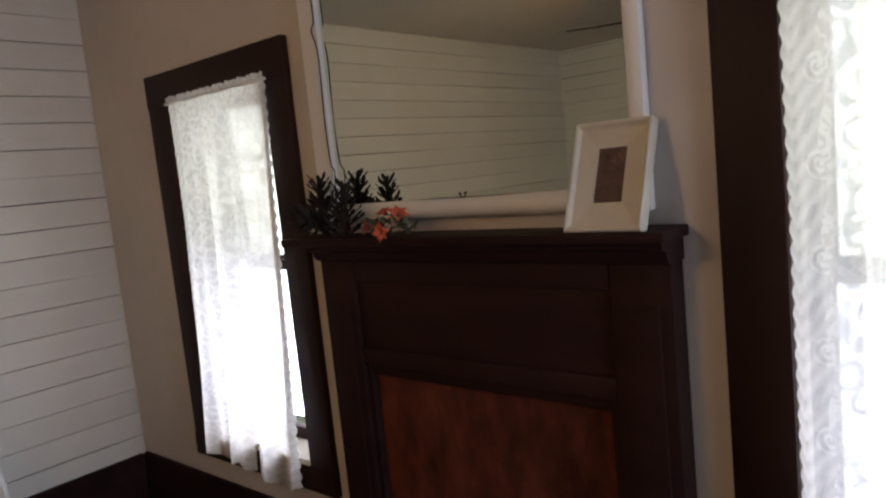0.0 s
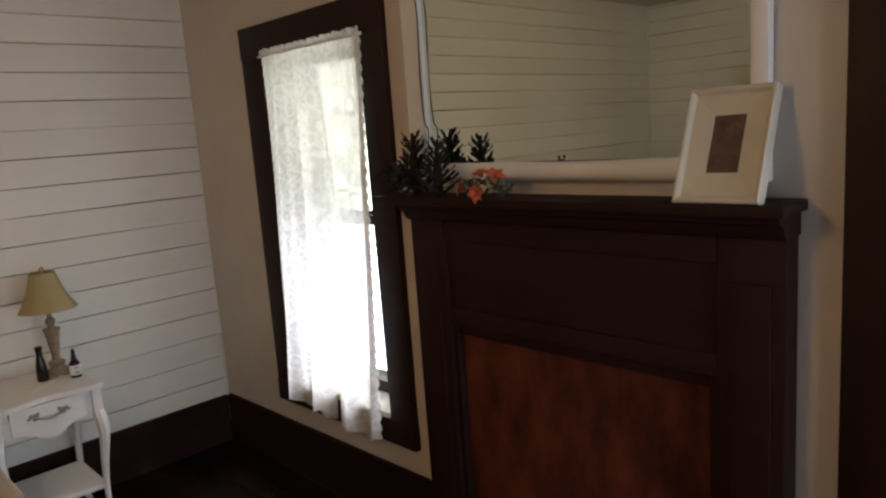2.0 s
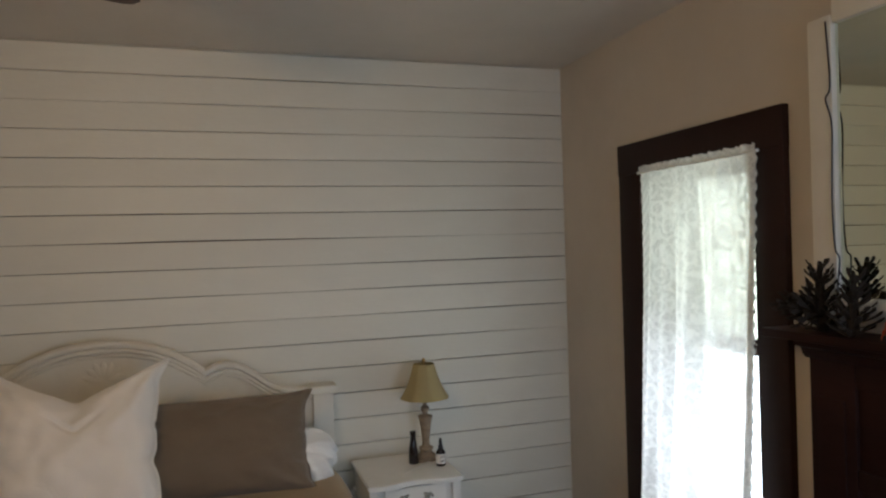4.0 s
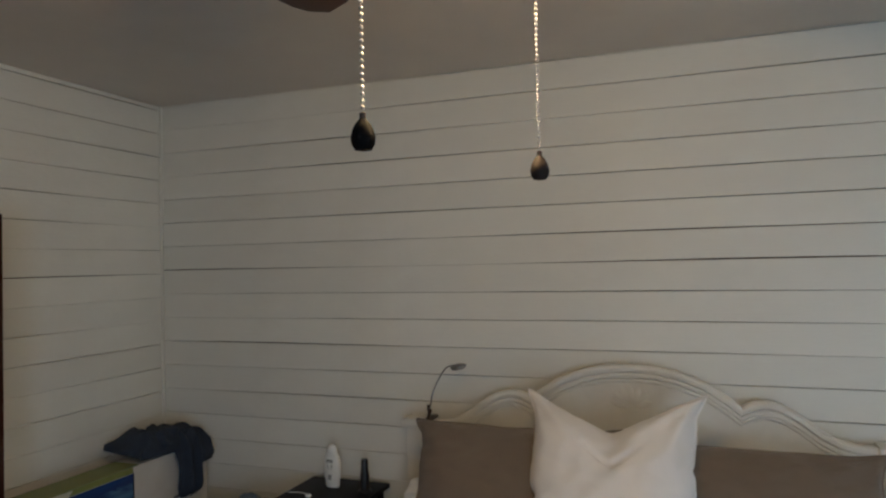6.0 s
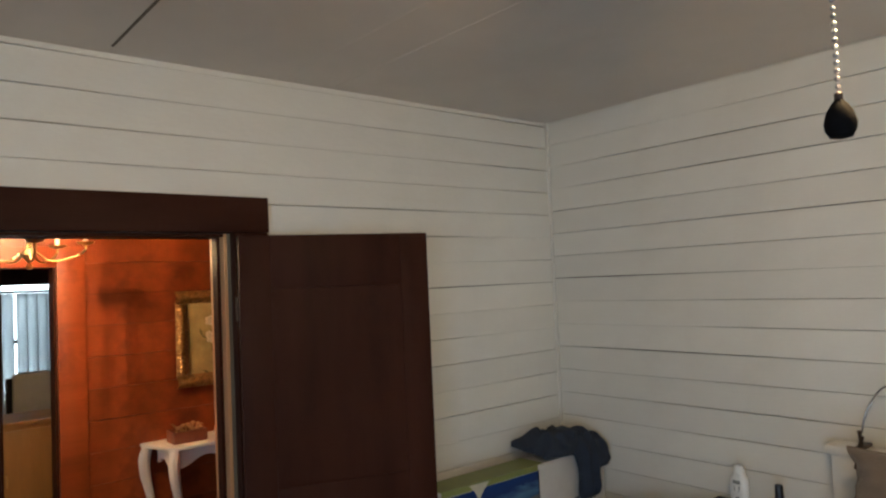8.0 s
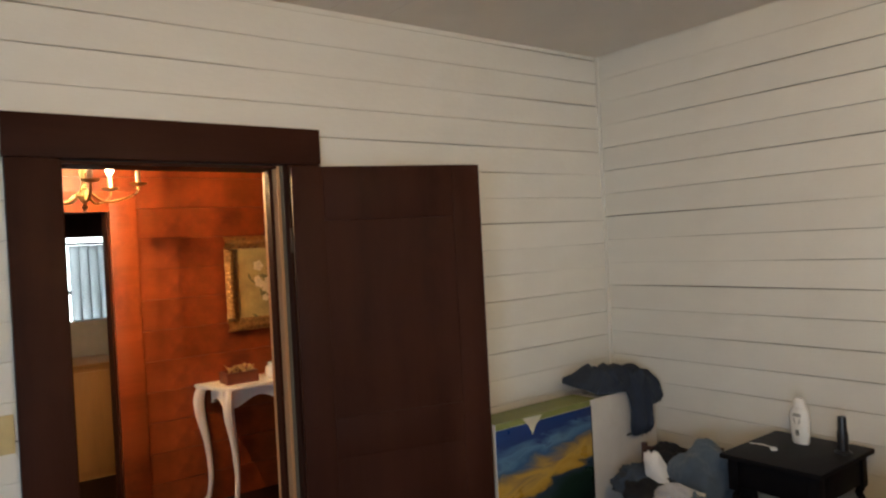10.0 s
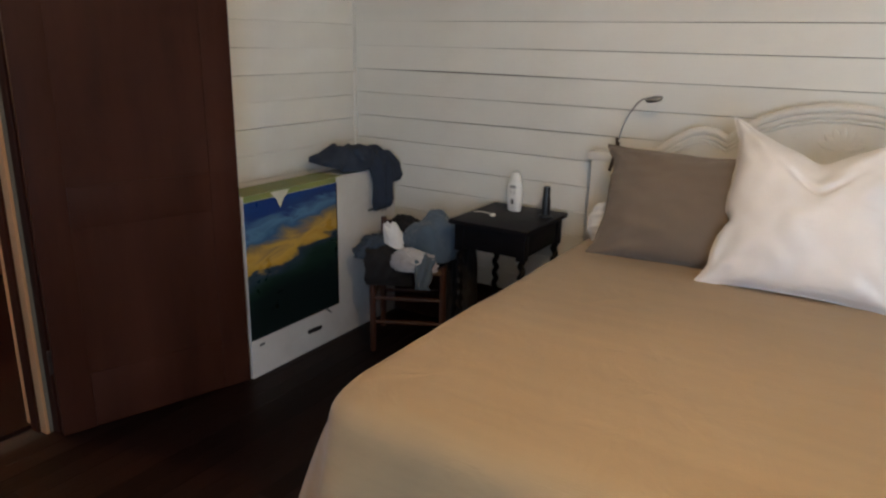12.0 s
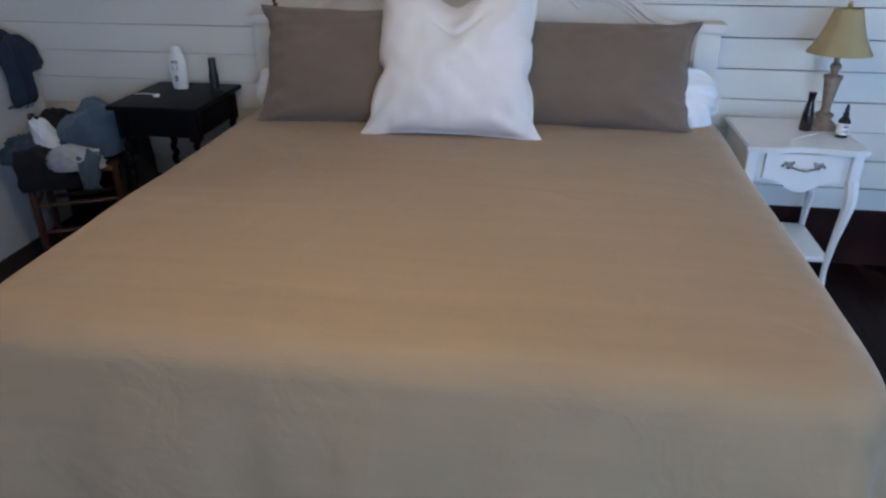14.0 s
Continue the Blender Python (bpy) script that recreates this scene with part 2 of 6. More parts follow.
CASING_WOOD = surface("dark_window_wood", (0.027, 0.0125, 0.0098), 0.5, 0.35, 5.0, (1, 1, 0.12), 0.25, 120, second=(0.032, 0.014, 0.01), amount=0.5, gloss=0.15)
FLOORWOOD = surface("dark_floor_wood", (0.0095, 0.0047, 0.0039), 0.4, 0.4, 4.0, (1, 0.1, 1), 0.25, 110, second=(0.016, 0.007, 0.005), amount=0.5, per_piece=0.3, gloss=0.12)
RED_WOOD = surface("red_stained_board", (0.25, 0.055, 0.011), 0.34, 0.35, 5.0, (1, 0.1, 1), 0.3, 90, second=(0.085, 0.014, 0.006), amount=0.85, per_piece=0.1)
FIREBOARD = surface("rusty_fireboard", (0.094, 0.0265, 0.0155), 0.75, 0.65, 8.0, (1, 1.0, 0.45), 0.8, 34, second=(0.038, 0.0145, 0.0105), amount=1.0, gloss=0.08)
SOOT = surface("sooty_brick", (0.018, 0.014, 0.012), 0.9, 0.4, 8.0, bump=0.6)
WHITE_PAINT = surface("white_painted_wood", (0.78, 0.77, 0.74), 0.42, 0.04, 7.0, bump=0.12, fine=70, second=(0.62, 0.58, 0.5), amount=0.3)
CREAM_PAINT = surface("cream_painted_wood", (0.6, 0.55, 0.44), 0.55, 0.07, 9.0, bump=0.2, fine=80, second=(0.5, 0.43, 0.32), amount=0.45)
HEAD_PAINT = surface("aged_white_paint", (0.7, 0.67, 0.6), 0.5, 0.06, 5.0, bump=0.15, fine=70, second=(0.55, 0.5, 0.42), amount=0.4)
BLACK_WOOD = surface("black_painted_wood", (0.006, 0.0055, 0.007), 0.48, 0.4, 8.0, bump=0.15, fine=80, second=(0.012, 0.011, 0.011), amount=0.5, gloss=0.1)
SPREAD = weave("taupe_bedspread_cloth", (0.335, 0.24, 0.128), 0.004, 0.9, 0.065, 0.14, 0.2, second=(0.285, 0.21, 0.125), stretch=(0.25, 4.0, 4.0))
SHAM = weave("taupe_sham_cloth", (0.17, 0.13, 0.092), 0.002, 0.9, 0.09, 0.5, 0.2)
LINEN = weave("white_linen", (0.77, 0.74, 0.71), 0.002, 0.85, 0.04, 0.35, 0.15)
SHEET = weave("white_cotton", (0.8, 0.8, 0.8), 0.0015, 0.85, 0.03, 0.2, 0.1)
DENIM = weave("dark_denim", (0.018, 0.028, 0.05), 0.0016, 0.9, 0.3, 0.6, 0.03, second=(0.045, 0.06, 0.095))
PALE_DENIM = weave("faded_denim", (0.085, 0.125, 0.175), 0.0016, 0.9, 0.25, 0.6, 0.2, second=(0.12, 0.15, 0.19))
BLACK_CLOTH = weave("black_cloth", (0.008, 0.008, 0.0105), 0.002, 0.9, 0.3, 0.5, 0.0)
GREY_CLOTH = weave("pale_grey_cloth", (0.5, 0.5, 0.52), 0.002, 0.85, 0.12, 0.4, 0.2, second=(0.3, 0.32, 0.36))
LACE = lace("white_lace")
GLASS = clear_glass("window_glass")
MIRROR = surface("mirror_silver", (0.62, 0.66, 0.56), 0.06, 0.02, 2.0, bump=0, metal=1.0)
mirror_shader = MIRROR.node_tree.nodes["Principled BSDF"]
for socket in ("Base Color", "Roughness"):
    MIRROR.node_tree.links.remove(mirror_shader.inputs[socket].links[0])
mirror_shader.inputs["Base Color"].default_value, mirror_shader.inputs["Roughness"].default_value = (0.72, 0.76, 0.64, 1), 0.012
BLACK_PLASTIC = surface("black_plastic", (0.012, 0.012, 0.013), 0.35, 0.2, 10, bump=0.05)
BRASS = surface("aged_brass", (0.55, 0.36, 0.14), 0.3, 0.2, 20, metal=1.0, bump=0.1)
DULL_METAL = surface("dull_steel", (0.28, 0.27, 0.25), 0.38, 0.2, 20, metal=1.0, bump=0.1)
BRONZE = surface("oiled_bronze", (0.075, 0.055, 0.045), 0.4, 0.25, 20, metal=0.7, bump=0.1)
SILVER = surface("antique_pewter", (0.34, 0.32, 0.29), 0.45, 0.3, 40, metal=0.9, bump=0.3)


# ---- mesh helpers ----
def box(bm, x0, x1, y0, y1, z0, z1, bevel=0.0, m=None):
    got = bmesh.ops.create_cube(bm, size=1.0)["verts"]
    for v in got:
        v.co = Vector(((x0 + x1) / 2 + v.co.x * (x1 - x0), (y0 + y1) / 2 + v.co.y * (y1 - y0), (z0 + z1) / 2 + v.co.z * (z1 - z0)))
    if bevel:
        edges = list({e for v in got for e in v.link_edges})
        new_bits = bmesh.ops.bevel(bm, geom=edges, offset=bevel, segments=2, profile=0.6, affect="EDGES")
        got = list({v for f in new_bits["faces"] for v in f.verts} | {v for v in got if v.is_valid})
    if m is not None:
        bmesh.ops.transform(bm, matrix=m, verts=got)
    return bm


def boxes(*rows, bevel=0.0):
    bm = bmesh.new()
    for r in rows:
        box(bm, *r, bevel=bevel)
    return bm


def lathe(bm, profile, at=(0, 0, 0), seg=24, squash=(1, 1), wobble=None):
    rings = []
    for r, z in profile:
        ring = []
        for k in range(seg):
            a = 2 * math.pi * k / seg
            rr = r * (wobble(a, z) if wobble else 1)
            ring.append(bm.verts.new((at[0] + rr * math.cos(a) * squash[0], at[1] + rr * math.sin(a) * squash[1], at[2] + z)))
        rings.append(ring)
    for a, b in zip(rings, rings[1:]):
        for k in range(seg):
            bm.faces.new((a[k], a[(k + 1) % seg], b[(k + 1) % seg], b[k]))
    bm.faces.new(list(reversed(rings[0])))
    bm.faces.new(rings[-1])
    return bm


def tube(bm, points, radius, seg=8, flat=1.0):
    """A round bar along points; radius a number or one for each point."""
    pts = [Vector(p) for p in points]
    rad = radius if isinstance(radius, (list, tuple)) else [radius] * len(pts)
    rings, side = [], None
    for k, p in enumerate(pts):
        way = (pts[min(k + 1, len(pts) - 1)] - pts[max(k - 1, 0)]).normalized()
        if side is None:
            side = way.orthogonal().normalized()
        side = (side - way * side.dot(way)).normalized()
        up = way.cross(side)
        rings.append([bm.verts.new(p + (side * math.cos(2 * math.pi * j / seg) + up * flat * math.sin(2 * math.pi * j / seg)) * rad[k]) for j in range(seg)])
    for a, b in zip(rings, rings[1:]):
        for j in range(seg):
            bm.faces.new((a[j], a[(j + 1) % seg], b[(j + 1) % seg], b[j]))
    bm.faces.new(list(reversed(rings[0])))
    bm.faces.new(rings[-1])
    return bm


def curve_points(points, per=8):
    """A smooth line through points (Catmull-Rom)."""
    p = [Vector(q) for q in points]
    p = [p[0] * 2 - p[1], *p, p[-1] * 2 - p[-2]]
    out = []
    for a, b, c, d in zip(p, p[1:], p[2:], p[3:]):
        for k in range(per):
            s = k / per
            out.append(0.5 * ((2 * b) + (c - a) * s + (2 * a - 5 * b + 4 * c - d) * s * s + (3 * b - a - 3 * c + d) * s ** 3))
    return out + [p[-2]]


def plate(bm, outline, axis, low, high):
    """An outline of (u, v) pairs given thickness along an axis."""
    def at(u, v, w):
        return {"x": (w, u, v), "y": (u, w, v), "z": (u, v, w)}[axis]
    a = [bm.verts.new(at(u, v, low)) for u, v in outline]
    b = [bm.verts.new(at(u, v, high)) for u, v in outline]
    bm.faces.new(a)
    bm.faces.new(list(reversed(b)))
    for k in range(len(a)):
        j = (k + 1) % len(a)
        bm.faces.new((a[j], a[k], b[k], b[j]))
    return bm


def grid_sheet(bm, nu, nv, place, uv=None, close=False):
    """A sheet of nu x nv quads, with place(u, v) for u, v from 0 to 1."""
    vs = [[bm.verts.new(place(i / nu, j / nv)) for j in range(nv + 1)] for i in range(nu + 1)]
    layer = bm.loops.layers.uv.verify() if uv else None
    for i in range(nu):
        for j in range(nv):
            f = bm.faces.new((vs[i][j], vs[i + 1][j], vs[i + 1][j + 1], vs[i][j + 1]))
            f.smooth = True
            if uv:
                for lp, (a, b) in zip(f.loops, ((i, j), (i + 1, j), (i + 1, j + 1), (i, j + 1))):
                    lp[layer].uv = uv(a / nu, b / nv)
    return vs


def mesh_of(name, bm, material, smooth=True, sharp=35):
    bmesh.ops.recalc_face_normals(bm, faces=bm.faces)
    if smooth:
        for f in bm.faces:
            f.smooth = True
        for e in bm.edges:
            if len(e.link_faces) == 2 and e.calc_face_angle(0) > radians(sharp):
                e.smooth = False
    me = bpy.data.meshes.new(name)
    bm.to_mesh(me)
    bm.free()
    me.materials.append(material)
    return me


def part(name, bm, material, parent=None, label="", smooth=True, sharp=35):
    ob = new(name, mesh_of(name, bm, material, smooth, sharp))
    if parent is not None:
        ob.parent = parent
    if label:
        ob["label"] = label
    return ob


def thing(name, m, label, category, group="", kind=""):
    ob = new(name)
    ob.empty_display_size = 0.1
    ob.matrix_world = m
    return tagged(ob, label, category, group, kind)


def solo(name, bm, material, label, category, m=None, group="", kind="", smooth=True, sharp=35):
    ob = part(name, bm, material, None, "", smooth, sharp)
    if m is not None:
        ob.matrix_world = m
    return tagged(ob, label, category, group, kind)


# ---- the large structure ----
def setting(name, bm, material, label, category):
    return solo(name, bm, material, label, category, kind="structure", smooth=False)


setting("floor", boxes((WEST - 0.12, EAST + 0.12, SOUTH - 0.12, NORTH + 0.12, -0.1, -0.018)), SOOT, "dark stained wooden plank floor of the bedroom", "floor")
setting("ceiling", boxes((WEST - 0.12, EAST + 0.2, SOUTH - 0.12, NORTH + 0.12, TOP, TOP + 0.1)), CEILING, "off-white painted ceiling with faint panel seams", "ceiling")
wall_north = setting("wall_north", boxes((WEST - 0.12, EAST + 0.2, NORTH + 0.012, NORTH + 0.14, -0.1, TOP + 0.1)), GAP, "off-white painted horizontal board wall behind the bed", "wall")
DOOR_L, DOOR_R, DOOR_T = 1.053, 1.79, 1.878
wall_west = setting("wall_west", boxes(
    (WEST - 0.12, WEST - 0.012, SOUTH - 0.12, DOOR_L, -0.1, TOP + 0.1), (WEST - 0.12, WEST - 0.012, DOOR_R, NORTH + 0.012, -0.1, TOP + 0.1),
    (WEST - 0.12, WEST - 0.012, DOOR_L, DOOR_R, DOOR_T, TOP + 0.1)), GAP, "off-white painted horizontal board wall with a doorway", "wall")
# made-up opening in the unseen south wall that lets the fill lamp in
SW = (0.17, 1.27, 0.45, 1.95)
setting("wall_south", boxes((WEST - 0.12, SW[0], SOUTH - 0.12, SOUTH, -0.1, TOP + 0.1), (SW[1], EAST + 0.2, SOUTH - 0.12, SOUTH, -0.1, TOP + 0.1),
    (SW[0], SW[1], SOUTH - 0.12, SOUTH, -0.1, SW[2]), (SW[0], SW[1], SOUTH - 0.12, SOUTH, SW[3], TOP + 0.1)), PLASTER, "plain cream painted wall with an added opening for fill light", "wall")
W1 = (2.24, 2.885, 0.475, 1.875)
W2 = (-0.33, 0.555, 0.475, 1.875)
setting("wall_east", boxes(
    (EAST, EAST + 0.2, W1[1], NORTH + 0.012, -0.1, TOP), (EAST, EAST + 0.2, W2[1], W1[0], -0.1, TOP), (EAST, EAST + 0.2, SOUTH, W2[0], -0.1, TOP),
    (EAST, EAST + 0.2, W1[0], W1[1], -0.1, W1[2]), (EAST, EAST + 0.2, W1[0], W1[1], W1[3], TOP),
    (EAST, EAST + 0.2, W2[0], W2[1], -0.1, W2[2]), (EAST, EAST + 0.2, W2[0], W2[1], W2[3], TOP)), PLASTER,
    "smooth cream plastered wall with two windows", "wall")

# hall and far room shells
setting("hall_floor", boxes((-5.18, WEST - 0.12, -0.4, 4.4, -0.1, 0.0)), FLOORWOOD, "dark wooden hall floor", "floor")
setting("hall_ceiling", boxes((-5.18, WEST - 0.12, -0.4, 4.4, 2.62, 2.7)), RED_WOOD, "red stained wooden hall ceiling", "ceiling")
setting("hall_wall_north", boxes((-5.18, WEST - 0.12, 4.4, 4.5, -0.1, 2.7)), RED_WOOD, "red stained wooden hall end wall", "wall")
setting("hall_wall_south", boxes((-5.18, -4.5, -0.5, -0.4, -0.1, 2.7), (-3.7, WEST - 0.12, -0.5, -0.4, -0.1, 2.7), (-4.5, -3.7, -0.5, -0.4, -0.1, 0.25), (-4.5, -3.7, -0.5, -0.4, 1.75, 2.7)), RED_WOOD, "red stained wooden hall end wall", "wall")
setting("hall_wall_east", boxes((WEST - 0.135, WEST - 0.121, -0.4, DOOR_L, 0, 2.62), (WEST - 0.135, WEST - 0.121, DOOR_R, 4.4, 0, 2.62), (WEST - 0.135, WEST - 0.121, DOOR_L, DOOR_R, DOOR_T, 2.62)), RED_WOOD, "red stained wooden hall wall", "wall")
FD_L, FD_R, FD_T = 0.82, 1.61, 1.84
hall_wall_west = setting("hall_wall_west", boxes((-5.18, HALL_W - 0.012, -0.4, FD_L, -0.1, 2.62), (-5.18, HALL_W - 0.012, FD_R, 4.4, -0.1, 2.62), (-5.18, HALL_W - 0.012, FD_L, FD_R, FD_T, 2.62)), SOOT, "red stained horizontal plank wall of the hall", "wall")
setting("far_room_floor", boxes((FAR_W - 0.12, -5.18, -0.6, 3.6, -0.1, 0.0)), FLOORWOOD, "dark wooden floor of the far room", "floor")
setting("far_room_ceiling", boxes((FAR_W - 0.12, -5.18, -0.6, 3.6, 2.49, 2.6)), CEILING, "off-white ceiling of the far room", "ceiling")
FW = (1.3, 2.4, 0.7, 1.8)
setting("far_room_wall_west", boxes((FAR_W - 0.12, FAR_W, -0.6, FW[0], -0.1, 2.6), (FAR_W - 0.12, FAR_W, FW[1], 3.6, -0.1, 2.6), (FAR_W - 0.12, FAR_W, FW[0], FW[1], -0.1, FW[2]), (FAR_W - 0.12, FAR_W, FW[0], FW[1], FW[3], 2.6)), DARK_WOOD, "dark wooden far wall with a window", "wall")
setting("far_room_wall_north", boxes((FAR_W - 0.12, -5.18, 3.6, 3.7, -0.1, 2.6)), DARK_WOOD, "dark wooden wall of the far room", "wall")
setting("far_room_wall_south", boxes((FAR_W - 0.12, -5.18, -0.7, -0.6, -0.1, 2.6)), DARK_WOOD, "dark wooden wall of the far room", "wall")

# outdoors, seen through the panes
setting("ground", boxes((-200, 200, -200, 200, -0.7, -0.6)), surface("lawn", (0.09, 0.12, 0.04), 0.9, 0.3, 0.8), "green lawn round the house", "ground")


# baseboards
def baseboard(name, rows):
    ob = setting(name, boxes(*rows, bevel=0.004), MANTEL_WOOD, "tall dark stained wooden baseboard", "baseboard")
    return ob


baseboard("baseboard_north", [(WEST + 0.002, EAST - 0.02, NORTH - 0.022, NORTH + 0.014, -0.005, 0.245)])
baseboard("baseboard_east", [(EAST - 0.02, EAST + 0.01, 1.99, NORTH - 0.024, -0.005, 0.25), (EAST - 0.02, EAST + 0.01, SOUTH, 0.70, -0.005, 0.25)])
baseboard("baseboard_west", [(WEST - 0.014, WEST + 0.02, 1.942, NORTH - 0.024, -0.005, 0.245), (WEST - 0.014, WEST + 0.02, SOUTH, 0.9, -0.005, 0.245)])


# ---- windows ----
def window_unit(name, y0, y1, z0, z1, label, far=0.092):
    w = thing(name, Matrix.Identity(4), label, "window", kind="structure")
    x = EAST
    o = 0.132
    part("casing", boxes((x - 0.024, x + 0.004, y0 - o, y0, z0 - 0.12, z1 + o), bevel=0.003), CASING_WOOD, w)
    part("casing", boxes((x - 0.024, x + 0.004, y1, y1 + far, z0 - 0.12, z1 + o), bevel=0.003), CASING_WOOD, w)
    part("head_casing", boxes((x - 0.027, x + 0.004, y0 - o - 0.002, y1 + far + 0.002, z1, z1 + o), bevel=0.003), CASING_WOOD, w)
    part("apron", boxes((x - 0.027, x + 0.004, y0 - o - 0.002, y1 + far + 0.002, z0 - 0.12, z0 - 0.022), bevel=0.003), CASING_WOOD, w)
    part("window_sill", boxes((x - 0.03, x + 0.19, y0 - 0.001, y1 + 0.001, z0 - 0.02, z0 + 0.003), bevel=0.004), CREAM_PAINT, w, "pale worn sill")
    part("jamb", boxes((x + 0.005, x + 0.19, y0 + 0.001, y0 + 0.018, z0 + 0.003, z1)), CASING_WOOD, w)
    part("jamb", boxes((x + 0.005, x + 0.19, y1 - 0.018, y1 - 0.001, z0 + 0.003, z1)), CASING_WOOD, w)
    mid = (z0 + z1) / 2 + 0.02
    for k, (a, b, depth) in enumerate(((z0 + 0.004, mid + 0.02, 0.1), (mid - 0.02, z1 - 0.002, 0.14))):
        xs = x + depth
        f = part("sash", boxes((xs, xs + 0.035, y0 + 0.018, y0 + 0.058, a, b), (xs, xs + 0.035, y1 - 0.058, y1 - 0.018, a, b),
                               (xs + 0.001, xs + 0.034, y0 + 0.058, y1 - 0.058, a, a + 0.05), (xs + 0.001, xs + 0.034, y0 + 0.058, y1 - 0.058, b - 0.04, b), bevel=0.003), CASING_WOOD, w)
        g = part("pane", boxes((xs + 0.014, xs + 0.018, y0 + 0.056, y1 - 0.056, a + 0.048, b - 0.038)), GLASS, f)
        g.visible_shadow = False
    return w


window_unit("window_1", *W1, "tall sash window in a wide dark stained casing", 0.155)
window_unit("window_2", *W2, "tall sash window in a wide dark stained casing beside the mantel", 0.137)

far_win = thing("window_3", Matrix.Identity(4), "bright sash window in the far room", "window", kind="structure")
part("frame", boxes((FAR_W - 0.08, FAR_W - 0.03, FW[0], FW[0] + 0.05, FW[2], FW[3]), (FAR_W - 0.08, FAR_W - 0.03, FW[1] - 0.05, FW[1], FW[2], FW[3]),
     (FAR_W - 0.081, FAR_W - 0.029, FW[0] + 0.05, FW[1] - 0.05, FW[2], FW[2] + 0.05), (FAR_W - 0.081, FAR_W - 0.029, FW[0] + 0.05, FW[1] - 0.05, 1.24, 1.28)), DARK_WOOD, far_win)
pane = part("pane", boxes((FAR_W - 0.06, FAR_W - 0.056, FW[0] + 0.05, FW[1] - 0.05, FW[2] + 0.05, FW[3])), GLASS, far_win)
pane.visible_shadow = False


# ---- lace curtains on rods ----
def curtain(y0, y1, z0, z1, x, folds, drift, scallop, tuck, seed, label):
    """drift: how far the lower corners (far, near) hang off to the north; tuck: width of the near edge that is folded back twice."""
    rnd = random.Random(seed)
    ph = [rnd.uniform(0, 6.28) for _ in range(4)]
    root = thing("lace_curtain", pose(x, (y0 + y1) / 2, z1), label, "curtain", "lace curtains")
    wide, high = y1 - y0, z1 - z0
    turn = 1 - 2 * tuck / (wide + 2 * tuck)

    def place(u, v):
        # u from the far side (y1) to the near side (y0), v from the top down
        layer, w = 0.0, u / turn
        if u > turn:
            back = (u - turn) / (1 - turn) * 2
            w = 1 - tuck / wide * (1 - abs(1 - back))
            layer = 0.004 + 0.006 * min(back, 1)
        y = y1 - w * wide + (drift[0] * (1 - w) + drift[1] * w) * v ** 1.5
        a = 0.005 + 0.011 * min(1, v * 3) + 0.012 * v
        fx = a * (math.sin(w * folds * 6.283 + ph[0] + 0.8 * math.sin(v * 3 + ph[1])) + 0.4 * math.sin(w * folds * 15.1 + ph[2] + v))
        nick = scallop * (1 - abs(math.sin(v * high * 71.4))) if u in (0.0, 1.0) else 0
        hem = 0.03 * abs(math.sin(w * folds * 3.14 + ph[0])) * max(v - 0.85, 0) / 0.15 + 0.02 * math.sin(w * 5 + ph[3]) * v
        return Vector((fx + layer, y - (y0 + y1) / 2 - (nick if u == 0 else -nick), -v * high - hem))
    bm = bmesh.new()
    grid_sheet(bm, 120, 190, place, uv=lambda u, v: (u * wide * 1.35, v * high))
    part("lace_panel", bm, LACE, root, "gathered white lace with a scalloped edge")
    bm = bmesh.new()
    tube(bm, [(0, -wide / 2 - 0.006, 0.004), (0, wide / 2 + 0.006, 0.004)], 0.006, 10)
    part("rod", bm, WHITE_PAINT, root, "thin white rod")
    # ruffle standing above the rod
    bm = bmesh.new()
    grid_sheet(bm, 160, 4, lambda u, v: Vector((0.009 * math.sin(u * 150) + 0.004 * math.sin(u * 61), wide / 2 - u * wide, 0.004 + 0.024 * v + 0.003 * v * math.sin(u * 97))),
               uv=lambda u, v: (u * wide * 1.6, v * 0.03))
    part("heading_ruffle", bm, LACE, root)
    return root


curtain(2.19, 2.845, 0.395, 1.868, EAST - 0.052, 3.6, (0.1, 0.07), 0.016, 0.05, 3, "white lace curtain hanging full length before a bright window")
curtain(-0.36, 0.545, 0.2, 1.9, EAST - 0.075, 6, (0.0, 0.0), 0.007, 0.02, 8, "white floral lace curtain with a scalloped edge before a bright window")


# ---- doorway and open door ----
trim = thing("door_casing", Matrix.Identity(4), "wide dark stained casing round the bedroom doorway", "door frame", kind="structure")
xw = WEST
part("casing_side", boxes((xw - 0.013, xw + 0.03, 0.907, DOOR_L, -0.01, DOOR_T), bevel=0.003), DARK_WOOD, trim)
part("casing_side", boxes((xw - 0.013, xw + 0.03, DOOR_R + 0.012, 1.937, -0.01, DOOR_T), bevel=0.003), DARK_WOOD, trim)
part("casing_head", boxes((xw - 0.013, xw + 0.034, 0.903, 1.94, DOOR_T + 0.001, 2.013), bevel=0.003), DARK_WOOD_H, trim)
# chandelier light on this jamb is put into its pale orange colour
LIT_JAMB = surface("lit_jamb_wood", (0.5, 0.28, 0.13), 0.45, 0.2, 5, (1, 1, 0.12), 0.2, 100)
part("jamb", boxes((xw - 0.15, xw - 0.014, DOOR_R - 0.012, DOOR_R - 0.001, -0.01, DOOR_T)), LIT_JAMB, trim, "jamb coloured paler for the chandelier light on it")
part("jamb", boxes((xw - 0.15, xw - 0.014, DOOR_L + 0.001, DOOR_L + 0.012, -0.01, DOOR_T)), DARK_WOOD, trim)
